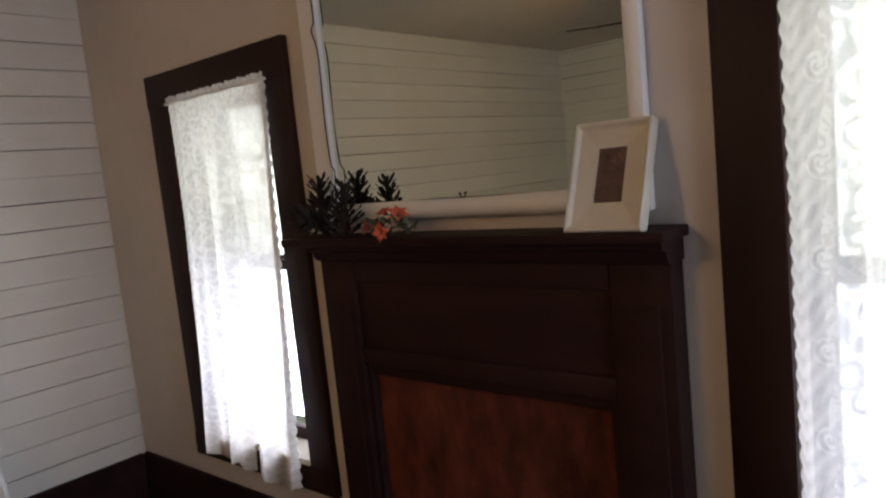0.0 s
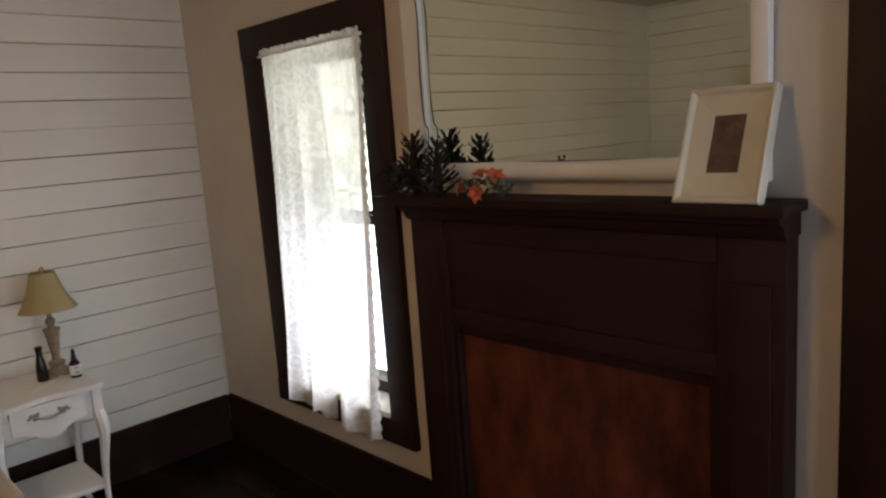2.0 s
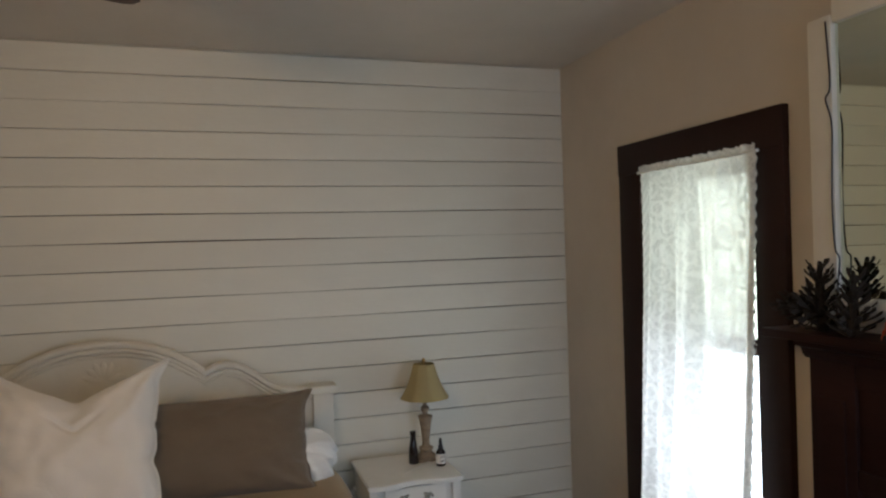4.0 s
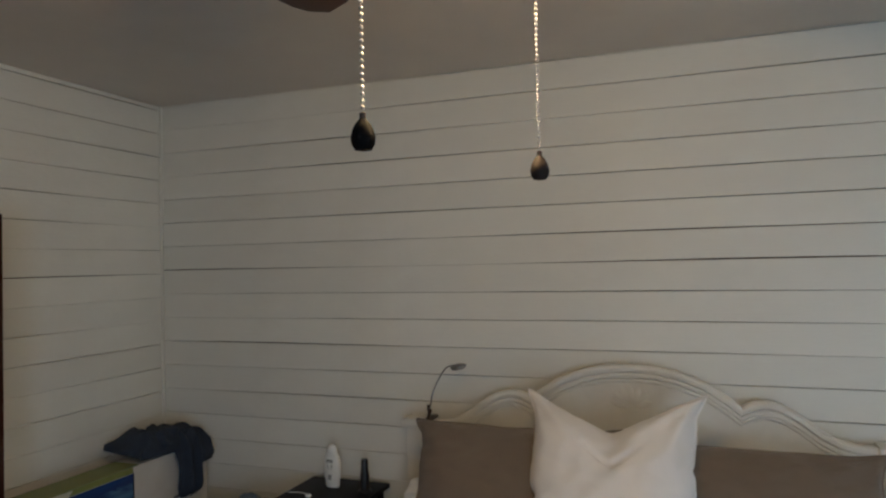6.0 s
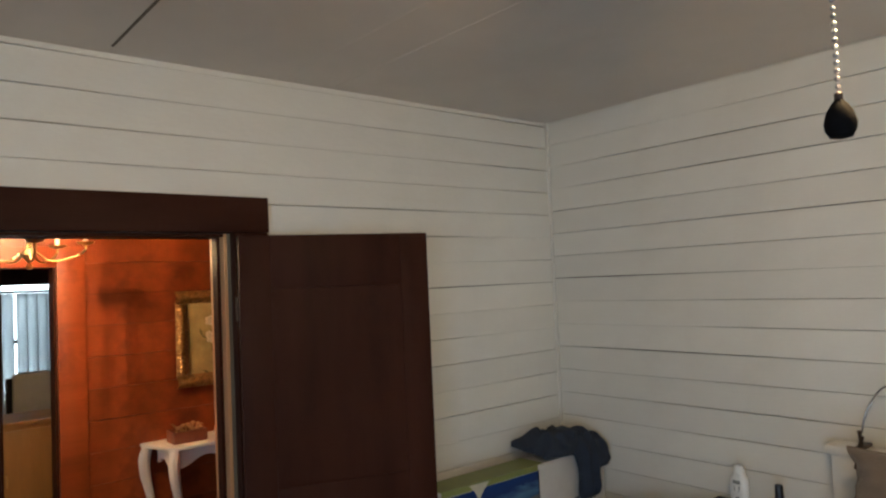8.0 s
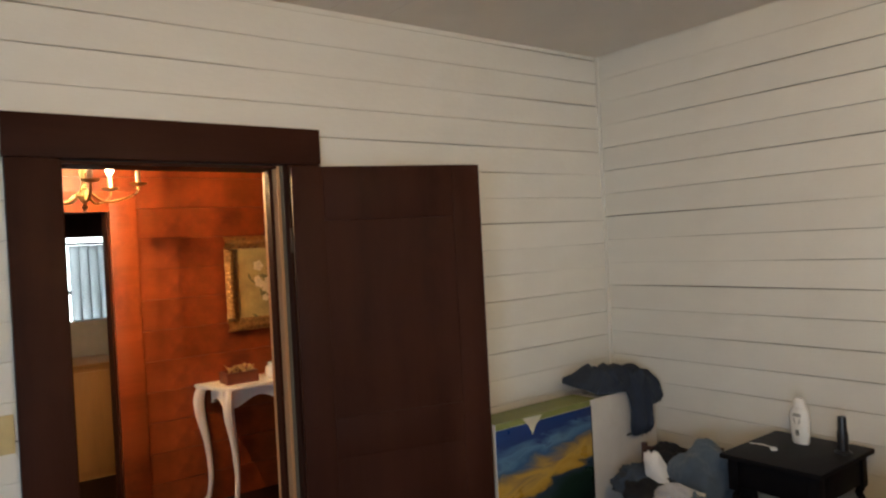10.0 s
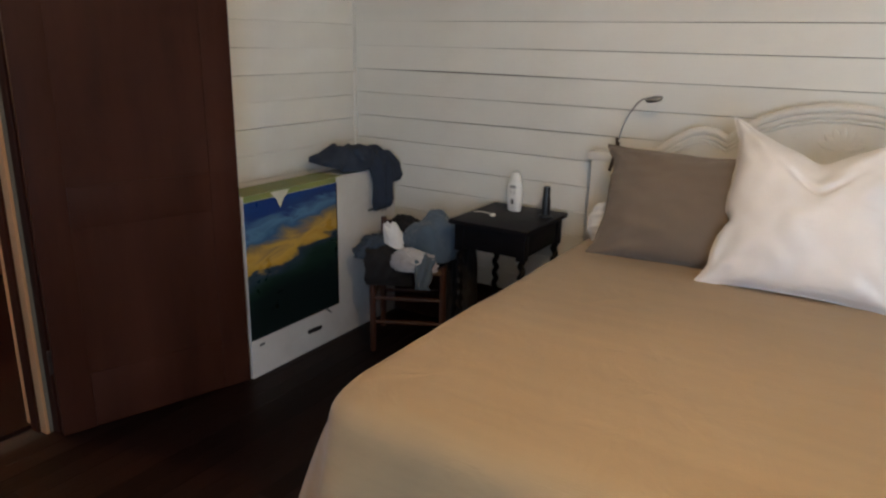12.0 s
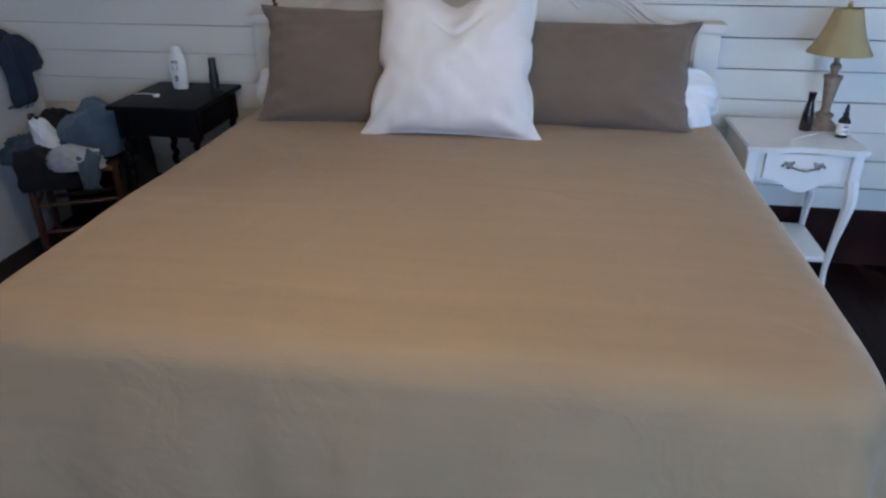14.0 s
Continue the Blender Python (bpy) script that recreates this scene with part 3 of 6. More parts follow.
part("jamb_head", boxes((xw - 0.15, xw - 0.014, DOOR_L + 0.012, DOOR_R - 0.012, DOOR_T - 0.012, DOOR_T - 0.001)), DARK_WOOD, trim)
part("stop", boxes((xw - 0.1, xw - 0.055, DOOR_R - 0.024, DOOR_R - 0.012, -0.01, DOOR_T - 0.013)), DARK_WOOD, trim)


def door_leaf(m, wide, high):
    d = thing("door_1", m, "dark stained panelled wooden door standing wide open", "door", kind="structure")
    th, st = 0.036, 0.115
    part("stile", boxes((0, st, -th, 0, 0.012, high), bevel=0.003), DARK_WOOD, d)
    part("stile", boxes((wide - st, wide, -th, 0, 0.012, high), bevel=0.003), DARK_WOOD, d)
    rails = ((0.012, 0.23), (0.78, 0.93), (high - 0.2, high))
    for a, b in rails:
        part("rail", boxes((st, wide - st, -th + 0.001, -0.001, a, b), bevel=0.003), DARK_WOOD, d)
    for a, b in ((0.23, 0.78), (0.93, high - 0.2)):
        bm = boxes((st, wide - st, -th + 0.005, -0.005, a, b))
        part("panel", bm, DARK_WOOD, d)
    kb = bmesh.new()
    lathe(kb, [(0.024, 0), (0.024, 0.004), (0.009, 0.008), (0.009, 0.03), (0.024, 0.04), (0.027, 0.052), (0.018, 0.066), (0.001, 0.069)], seg=20)
    bmesh.ops.transform(kb, matrix=pose(wide - 0.06, 0, 0.86, -90), verts=kb.verts)
    part("knob", kb, BRONZE, d, "dark metal knob")
    for z in (0.25, 1.55):
        hb = bmesh.new()
        lathe(hb, [(0.007, 0), (0.007, 0.09)], (-0.004, 0.004, z), 10)
        part("hinge", hb, BRONZE, d)
    return d


hinge = Vector((WEST + 0.052, 1.80, 0))
edge = Vector((-2.768, 2.503, 0))
ang = math.degrees(math.atan2(edge.y - hinge.y, edge.x - hinge.x))
door_leaf(pose(hinge.x, hinge.y, 0, 0, 0, ang), (edge - hinge).length, 1.862)


# ---- fireplace mantel ----
mt = thing("fireplace_mantel", pose(EAST, 1.38, 0), "dark stained wooden fireplace mantel with a boarded opening", "fireplace")
sh = 1.325
y_l, y_r = 0.595, -0.595
part("shelf", boxes((-0.152, -0.002, -0.614, 0.70, sh - 0.026, sh), bevel=0.005), MANTEL_WOOD, mt)
bm = bmesh.new()
plate(bm, [(-0.002, sh - 0.08), (-0.002, sh - 0.027), (-0.13, sh - 0.027), (-0.126, sh - 0.042), (-0.105, sh - 0.05), (-0.098, sh - 0.068), (-0.088, sh - 0.08)], "y", y_r - 0.004, y_l + 0.004)
part("bed_moulding", bm, MANTEL_WOOD, mt)
part("frieze", boxes((-0.066, -0.002, y_r + 0.15, y_l - 0.15, 0.9, sh - 0.079), bevel=0.003), MANTEL_WOOD, mt)
part("frieze_rail", boxes((-0.076, -0.065, y_r + 0.152, y_l - 0.152, 0.905, 0.96), bevel=0.003), MANTEL_WOOD, mt)
part("frieze_rail", boxes((-0.076, -0.065, y_r + 0.152, y_l - 0.152, 1.18, 1.243), bevel=0.003), MANTEL_WOOD, mt)
for a, b in ((y_l - 0.15, y_l), (y_r, y_r + 0.15)):
    part("pilaster", boxes((-0.078, -0.002, a, b, 0, sh - 0.08), bevel=0.004), MANTEL_WOOD, mt)
    part("pilaster_panel", boxes((-0.086, -0.077, a + 0.03, b - 0.03, 0.28, 1.14), bevel=0.004), MANTEL_WOOD, mt)
    part("plinth", boxes((-0.095, -0.077, a - 0.004, b + 0.004, 0, 0.2), bevel=0.005), MANTEL_WOOD, mt)
part("inner_frame", boxes((-0.062, -0.002, 0.425, y_l - 0.152, 0, 0.898), bevel=0.003), MANTEL_WOOD, mt)
part("inner_frame", boxes((-0.062, -0.002, y_r + 0.152, -0.415, 0, 0.898), bevel=0.003), MANTEL_WOOD, mt)
part("fireboard", boxes((-0.04, -0.02, -0.413, 0.423, 0.0, 0.87), bevel=0.002), FIREBOARD, mt, "rust-brown painted board closing the opening")
part("opening_lintel", boxes((-0.058, -0.02, -0.413, 0.423, 0.871, 0.899), bevel=0.002), MANTEL_WOOD, mt)

# mirror above the mantel
mr = thing("overmantel_mirror", pose(EAST - 0.001, 1.396, 1.36), "large mirror in a plain white painted frame above the mantel", "mirror")
mw, mh = 0.515, 0.86
part("glass", boxes((-0.018, -0.012, -mw + 0.002, mw - 0.002, 0.06, mh)), MIRROR, mr, "slightly greenish mirror glass", smooth=False)
part("backing", boxes((-0.011, 0.0, -mw, mw, 0.055, mh)), DARK_WOOD, mr)
part("frame_side", boxes((-0.034, 0.0, mw, mw + 0.085, 0.0, mh), bevel=0.01), WHITE_PAINT, mr)
part("frame_side", boxes((-0.034, 0.0, -mw - 0.042, -mw, 0.0, mh), bevel=0.01), WHITE_PAINT, mr)
bm = bmesh.new()


def rail(u, v):
    y = mw - u * 2 * mw
    lift = 0.018 / (1 + math.exp(-(u - 0.9) * 40))
    a = math.pi * v
    return Vector((-0.036 * math.sin(a) ** 0.6, y, 0.03 + lift * 0.6 - 0.03 * math.cos(a) * (1 + 0.06 * math.sin(u * 9)) + lift * 0.4))


grid_sheet(bm, 60, 10, rail)
part("frame_bottom", bm, WHITE_PAINT, mr, "soft padded white bottom rail")
bm = boxes((-0.033, 0.0, -mw, mw, mh - 0.03, mh + 0.06), bevel=0.01)
part("frame_top", bm, WHITE_PAINT, mr)
bm = bmesh.new()
tube(bm, curve_points([(-0.02, 0.0, 0.058), (-0.026, 0.0, 0.062), (-0.03, 0.0, 0.068), (-0.03, 0.001, 0.074)], 5), [0.0022] * 11 + [0.003, 0.0042, 0.0045, 0.0045, 0.003], 8)
part("hook", bm, BRONZE, mr, "small dark hook")

# ---- bed ----
bed = thing("bed", pose(-0.711, 0, 0), "king bed with an aged white arched wooden headboard", "bed")
half = [(0, 1.25), (0.09, 1.245), (0.18, 1.226), (0.27, 1.19), (0.34, 1.145), (0.39, 1.104), (0.43, 1.126), (0.48, 1.133), (0.53, 1.12), (0.59, 1.082), (0.65, 1.035), (0.71, 1.004), (0.77, 0.992), (0.84, 0.99)]
top_line = [(-a, z) for a, z in reversed(half[1:])] + half
bm = bmesh.new()
plate(bm, top_line + [(0.84, 0.3), (-0.84, 0.3)], "y", 3.51, 3.545)
part("headboard_panel", bm, HEAD_PAINT, bed)
bm = bmesh.new()
for drop, r, y in ((0.012, 0.017, 3.503), (0.038, 0.011, 3.506), (0.058, 0.008, 3.508)):
    tube(bm, [(a, y, z - drop) for a, z in top_line], r, 8)
part("headboard_moulding", bm, HEAD_PAINT, bed, "layered arched moulding")
for k in range(7):
    a = radians(90 + (k - 3) * 24)
    bm = bmesh.new()
    lathe(bm, [(0.004, 0), (0.013, 0.02), (0.015, 0.045), (0.004, 0.07)], seg=8, squash=(1, 0.5))
    bmesh.ops.transform(bm, matrix=pose(0.012 * math.cos(a), 3.509, 1.085 + 0.015 * math.sin(a), 0, 90 - math.degrees(a), 0), verts=bm.verts)
    part("shell_lobe", bm, HEAD_PAINT, bed, "lobe of a carved shell ornament")
for s in (-1, 1):
    bm = bmesh.new()
    tube(bm, curve_points([(s * 0.44, 3.506, 1.06), (s * 0.47, 3.503, 1.082), (s * 0.52, 3.503, 1.078), (s * 0.56, 3.506, 1.05)], 6), 0.007, 8)
    part("carved_scroll", bm, HEAD_PAINT, bed)
for s in (-1, 1):
    xa, xb = sorted((s * 0.835, s * 0.925))
    part("post", boxes((xa, xb, 3.475, 3.56, 0.0, 0.965), bevel=0.006), HEAD_PAINT, bed)
    part("post_cap", boxes((xa - 0.016, xb + 0.016, 3.46, 3.565, 0.965, 1.0), bevel=0.008), HEAD_PAINT, bed)
    part("side_rail", boxes((min(s * 0.74, s * 0.765), max(s * 0.74, s * 0.765), 1.72, 3.475, 0.2, 0.36), bevel=0.004), HEAD_PAINT, bed)
    part("foot_leg", boxes((min(s * 0.7, s * 0.76), max(s * 0.7, s * 0.76), 1.7, 1.76, 0.0, 0.3), bevel=0.004), HEAD_PAINT, bed)
part("mattress", boxes((-0.77, 0.77, 1.72, 3.46, 0.36, 0.64), bevel=0.05), SHEET, bed)


def bedspread():
    """One cloth over the mattress, hanging on both sides and at the foot."""
    x0, x1, y0, y1, ztop = -1.56, 0.213, 1.595, 3.42, 0.705
    rings = 26
    seg = 220
    bm = bmesh.new()
    rnd = random.Random(5)
    ph = [rnd.uniform(0, 6.28) for _ in range(6)]

    def outline(s, grow, rad):
        # rounded rectangle by its perimeter, s from 0 to 1
        hx, hy = (x1 - x0) / 2 + grow, (y1 - y0) / 2 + grow
        a = 2 * math.pi * s
        c, n = math.cos(a), math.sin(a)
        e = 15.0
        k = (abs(c / hx) ** e + abs(n / hy) ** e) ** (-1 / e)
        return (x0 + x1) / 2 + k * c, (y0 + y1) / 2 + k * n
    prof = []
    for k in range(10):
        g = -0.78 + 0.695 * k / 9
        prof.append((g, ztop + 0.012 * (1 - k / 9)))
    for k in range(1, 7):
        a = math.pi / 2 * k / 6
        prof.append((-0.085 + 0.085 * math.sin(a), ztop - 0.085 * (1 - math.cos(a))))
    for k in range(1, 11):
        d = k / 10
        prof.append((0.075 * d ** 0.8, ztop - 0.085 - 0.515 * d))
    vs = []
    for i, (g, z) in enumerate(prof):
        ring = []
        for j in range(seg):
            s = j / seg
            x, y = outline(s, g, True)
            if i > 15:
                d = (i - 15) / 10
                fold = 0.020 * d * (math.sin(s * 2 * math.pi * 17 + ph[0]) + 0.6 * math.sin(s * 2 * math.pi * 41 + ph[1]))
                for corner in (0.5 + math.atan2(y1 - y0, x1 - x0) / (2 * math.pi), 1 - math.atan2(y1 - y0, x1 - x0) / (2 * math.pi)):
                    fold += 0.075 * d ** 0.7 * (math.exp(-((s - corner - 0.012) / 0.007) ** 2) - math.exp(-((s - corner) / 0.006) ** 2) + math.exp(-((s - corner + 0.012) / 0.007) ** 2))
                ax, ay = x - (x0 + x1) / 2, y - (y0 + y1) / 2
                ln = math.hypot(ax, ay)
                x, y = x + ax / ln * fold, y + ay / ln * fold
            zz = z + 0.006 * noise.noise((x * 2.2, y * 2.2, 1.0)) + 0.002 * noise.noise((x * 9, y * 9, 4.0))
            ring.append(bm.verts.new((x, min(y, 3.44), zz)))
        vs.append(ring)
    mid = bm.verts.new(((x0 + x1) / 2, (y0 + y1) / 2, ztop + 0.012))
    for j in range(seg):
        bm.faces.new((mid, vs[0][j], vs[0][(j + 1) % seg]))
    for a, b in zip(vs, vs[1:]):
        for j in range(seg):
            bm.faces.new((a[j], a[(j + 1) % seg], b[(j + 1) % seg], b[j]))
    low = [tuple(v.co) for v in vs[-1]]
    root = thing("bedspread", Matrix.Identity(4), "taupe woven bedspread drawn smooth over the bed", "bedspread")
    part("cover", bm, SPREAD, root, sharp=180)
    bm = bmesh.new()
    tube(bm, low + low[:1], 0.005, 6)
    part("hem", bm, SPREAD, root)
    return root


bedspread()


def pillow(name, wide, high, thick, m, material, label, chop=0.0, seed=1, pinch=0.055, ear=1.0, taper=0.0, notch=0.0):
    bm = bmesh.new()
    n = 60
    sheets = []
    for s in (1, -1):
        def place(u, v, s=s):
            a, b = 2 * u - 1, 2 * v - 1
            k = 1 - pinch * (1 - b * b) * abs(a) ** 3 + 0.026 * noise.noise((seed + 2.4 * b, a * 0.8, 5.0)) + 0.012 * noise.noise((7 * b, seed, a * 0.5)) + 0.3 * ear * max(abs(a * b) - 0.8, 0) - taper * (b + 1) / 2
            k -= notch * (math.exp(-((b + 0.27) / 0.11) ** 2) + 0.5 * math.exp(-((b - 0.2 * a) / 0.07) ** 2)) * abs(a) ** 2
            k += 3 * notch * max(-b - 0.9, 0) * abs(a) ** 6
            k -= max(-ear, 0) * 0.25 * (a * b) ** 2
            h = 1 - pinch * 0.8 * (1 - a * a) * abs(b) ** 3 + 0.03 * noise.noise((a * 2.4, seed + b * 0.5, 9.0)) * (b > -0.5) + 0.012 * noise.noise((a * 7, seed, 3.0)) * (b > 0) + 0.2 * max(ear, 0) * max(abs(a * b) - 0.8, 0) - max(-ear, 0) * 0.25 * (a * b) ** 2 * (b > 0)
            x, z = a * wide / 2 * k, (b * h + 1) * high / 2
            t = thick / 2 * (max((1 - a ** 4) * (1 - b ** 4), 0) ** 0.5 * 0.75 + 0.25 * max((1 - a * a) * (1 - b * b), 0))
            dip = chop * (1 - min(1, (a * a + 0.006) ** 0.5)) ** 1.15 * max((b + 0.3) / 1.3, 0) ** 1.5
            z -= dip * 0.5 * high
            t *= 1 - 1.3 * chop * math.exp(-(a / 0.2) ** 2) * max(b, 0)
            if chop:
                crease = math.exp(-((abs(a - 0.05) * 0.75 - (b - 0.22)) / 0.05) ** 2) * math.exp(-(a / 0.3) ** 2)
                t -= 0.03 * crease
            w = 0.014 * noise.noise((a * 2 + seed, b * 2, s)) + 0.009 * noise.noise((a * 5, b * 5 + seed, s)) * (1 if t > 0.01 else 0.3)
            for ca in (-1, 1):
                for cb in (-1, 1):
                    da, db = a - ca, b - cb
                    far = math.hypot(da, db)
                    w += 0.006 * math.sin(9 * math.atan2(db, da) + seed) * math.exp(-((far - 0.42) / 0.3) ** 2) * s
            rim_a, rim_b = 1 - abs(a), 1 - abs(b)
            w += s * 0.0045 * (noise.noise((b * 13, seed * 3.1, 2.0)) * math.exp(-rim_a / 0.14) + noise.noise((a * 13, seed * 1.7, 6.0)) * math.exp(-rim_b / 0.14)) * (min(rim_a, rim_b) > 0.01)
            return Vector((x, -s * max(t, 0.0015) + w, z))
        sheets.append(grid_sheet(bm, n, n, place))
    rim = sheets[0]
    seam = [r[0].co.copy() for r in rim] + [q.co.copy() for q in rim[-1][1:]] + [r[-1].co.copy() for r in reversed(rim[:-1])] + [q.co.copy() for q in reversed(rim[0][:-1])]
    bmesh.ops.remove_doubles(bm, verts=bm.verts, dist=0.0035)
    ob = solo(name, bm, material, label, "pillow", m, "pillows on the bed", sharp=180)
    bm = bmesh.new()
    tube(bm, seam, 0.0035, 6)
    part("piping", bm, material, ob)
    return ob


pillow("sham_pillow", 0.75, 0.41, 0.21, pose(-1.05, 2.99, 0.705, -27, 0, 3), SHAM, "taupe linen sham pillow leaning on the headboard", seed=2)
pillow("sham_pillow", 0.765, 0.375, 0.21, pose(-0.322, 3.05, 0.700, -27, 0, -3), SHAM, "taupe linen sham pillow leaning on the headboard", seed=7)
pillow("square_pillow", 0.55, 0.545, 0.26, pose(-0.728, 2.86, 0.712, -27, 0, 0), LINEN, "large square white linen pillow with a chopped top", chop=0.44, seed=4, taper=0.05, notch=0.06, ear=1.9)
pillow("sleeping_pillow", 0.62, 0.25, 0.26, pose(-0.135, 3.17, 0.69, -34, 7, -12), SHEET, "white cotton sleeping pillow behind a sham", seed=9, ear=-1.0, notch=0.05)
pillow("sleeping_pillow", 0.66, 0.2, 0.18, pose(-1.20, 3.17, 0.685, -30, 0, 8), SHEET, "white cotton sleeping pillow behind a sham", seed=11, ear=-0.8)


# ---- on the mantel ----
CONE = surface("pine_cone_scales", (0.017, 0.012, 0.009), 0.8, 0.4, 60, bump=0.4)


def pine_cone(m, high, wide, seed, label):
    """An open cone: a core with rows of stout scales that curve upwards, shorter towards the tip."""
    rnd = random.Random(seed)
    bm = bmesh.new()
    lathe(bm, [(0.006, 0), (wide * 0.15, high * 0.12), (wide * 0.11, high * 0.55), (0.003, high * 0.97)], seg=10)
    n = 50
    for k in range(n):
        f = k / n
        a = k * 2.39996 + rnd.uniform(-0.15, 0.15)
        z = high * (0.03 + 0.87 * f)
        reach = wide * (0.46 + 0.12 * math.sin(math.pi * min(1, f * 2.2)) - 0.25 * f) * rnd.uniform(0.9, 1.12) + 0.004
        lift = 0.45 + 0.75 * f
        w = wide * 0.055 * (1.1 - 0.4 * f)
        m3 = Matrix.Translation((0, 0, z)) @ Matrix.Rotation(a, 4, "Z")
        path = [(reach * s, 0, reach * lift * s * s * 0.75 - 0.003) for s in (0.2, 0.5, 0.8, 0.95, 1.02)]
        wid = (w * 0.45, w * 0.7, w * 1.1, w * 1.15, w * 0.5)
        tall = (0.0012, 0.0014, 0.002, 0.0032, 0.0022)
        up, low = [], []
        for (x, _, zz), ww, th in zip(path, wid, tall):
            up.append([bm.verts.new(m3 @ Vector((x, s * ww, zz + th))) for s in (-1, 1)])
            low.append([bm.verts.new(m3 @ Vector((x, s * ww, zz - th))) for s in (-1, 1)])
        for p, q in zip(range(4), range(1, 5)):
            bm.faces.new((up[p][0], up[q][0], up[q][1], up[p][1]))
            bm.faces.new((low[p][1], low[q][1], low[q][0], low[p][0]))
            bm.faces.new((up[p][1], up[q][1], low[q][1], low[p][1]))
            bm.faces.new((up[q][0], up[p][0], low[p][0], low[q][0]))
        bm.faces.new((up[4][0], low[4][0], low[4][1], up[4][1]))
    return solo("pine_cone", bm, CONE, label, "pine cone", m, "pine cones on the mantel", smooth=False)


CONES = "dark open pine cone standing on the mantel shelf"
pine_cone(pose(1.345, 1.91, sh, 0, -3, 20), 0.205, 0.125, 1, CONES)
pine_cone(pose(1.315, 1.785, sh, 3, 0, 80), 0.18, 0.115, 2, CONES)
pine_cone(pose(1.33, 1.90, sh + 0.052, 74, 0, 205), 0.12, 0.11, 3, "dark pine cone lying on its side on the mantel shelf")

PETAL = surface("orange_silk_petal", (0.52, 0.1, 0.045), 0.6, 0.25, 40, bump=0.2, second=(0.75, 0.3, 0.16), amount=0.6)
GREEN = surface("dull_green_leaf", (0.085, 0.11, 0.06), 0.6, 0.3, 40, bump=0.2, second=(0.2, 0.2, 0.1), amount=0.5)


def leaf(bm, at, way, up, long, wide):
    way, up = Vector(way).normalized(), Vector(up)
    side = way.cross(up).normalized()
    up = side.cross(way)
    at = Vector(at)
    left, mid, right = [], [], []
    for s in (0.0, 0.3, 0.65, 1.0):
        w = wide * math.sin(math.pi * (0.1 + 0.88 * s)) ** 0.8
        c = at + way * long * s + up * (0.25 * long * math.sin(s * 2.6) - 0.2 * long * s * s)
        left.append(bm.verts.new(c - side * w + up * w * 0.3))
        mid.append(bm.verts.new(c))
        right.append(bm.verts.new(c + side * w + up * w * 0.3))
    for k in range(3):
        bm.faces.new((left[k], mid[k], mid[k + 1], left[k + 1]))
        bm.faces.new((mid[k], right[k], right[k + 1], mid[k + 1]))


fl = thing("silk_flowers", pose(1.315, 1.60, sh), "small bunch of orange silk flowers with green leaves", "flowers")
rnd = random.Random(4)
for c, tilt, r in (((-0.01, 0.06, 0.028), (-0.6, 0.7, 0.2), 0.038), ((-0.03, -0.01, 0.022), (-0.9, -0.2, -0.1), 0.036), ((0.0, -0.045, 0.055), (-0.5, -0.5, 0.6), 0.04), ((-0.005, -0.005, 0.062), (-0.5, 0.1, 0.8), 0.032)):
    bm = bmesh.new()
    n = Vector(tilt).normalized()
    o = n.orthogonal().normalized()
    for k in range(6):
        d = Matrix.Rotation(k * 1.047 + rnd.uniform(-0.2, 0.2), 3, n) @ o
        leaf(bm, c, d * 0.8 + n * 0.6, n, r * rnd.uniform(0.85, 1.1), r * 0.3)
    f = part("flower", bm, PETAL, fl)
    f.modifiers.new("thickness", "SOLIDIFY").thickness = 0.0008
bm = bmesh.new()
for k in range(46):
    a = rnd.uniform(0, 6.28)
    leaf(bm, (rnd.uniform(-0.03, 0.02), rnd.uniform(-0.09, 0.06), rnd.uniform(0.004, 0.045)), (math.cos(a), math.sin(a), rnd.uniform(0.1, 1.0)), (0, 0, 1), rnd.uniform(0.025, 0.05), 0.007)
f = part("leaves", bm, GREEN, fl)
f.modifiers.new("thickness", "SOLIDIFY").thickness = 0.0008

PHOTO = surface("sepia_photo", (0.09, 0.05, 0.035), 0.35, 0.7, 28, bump=0, second=(0.26, 0.17, 0.11), amount=0.9)
pf = thing("photo_frame", pose(1.300, 0.912, sh + 0.001, 0, 23, 0), "cream wooden picture frame with a small sepia photo", "picture frame")
hw, hh, bw = 0.096, 0.268, 0.06
bm = bmesh.new()


def frame_rail(bm, corners):
    """A mitred rail: outer and inner edge with a raised lip, thickness along x."""
    (oa, ob_), (ia, ib) = corners
    pts = []
    for x, o, s in ((0.022, 0, 0), (-0.009, 0, 0), (-0.012, 0.05, 0.05), (-0.0105, 0.13, 0.13), (-0.001, 0.24, 0.24), (0.004, 1, 1), (0.014, 1, 1)):
        a = Vector((x, *(Vector(oa).lerp(Vector(ia), o))))
        b = Vector((x, *(Vector(ob_).lerp(Vector(ib), s))))
        pts.append((bm.verts.new(a), bm.verts.new(b)))
    for p, q in zip(pts, pts[1:]):
        bm.faces.new((p[0], p[1], q[1], q[0]))
    bm.faces.new([p[0] for p in pts])
    bm.faces.new([p[1] for p in reversed(pts)])


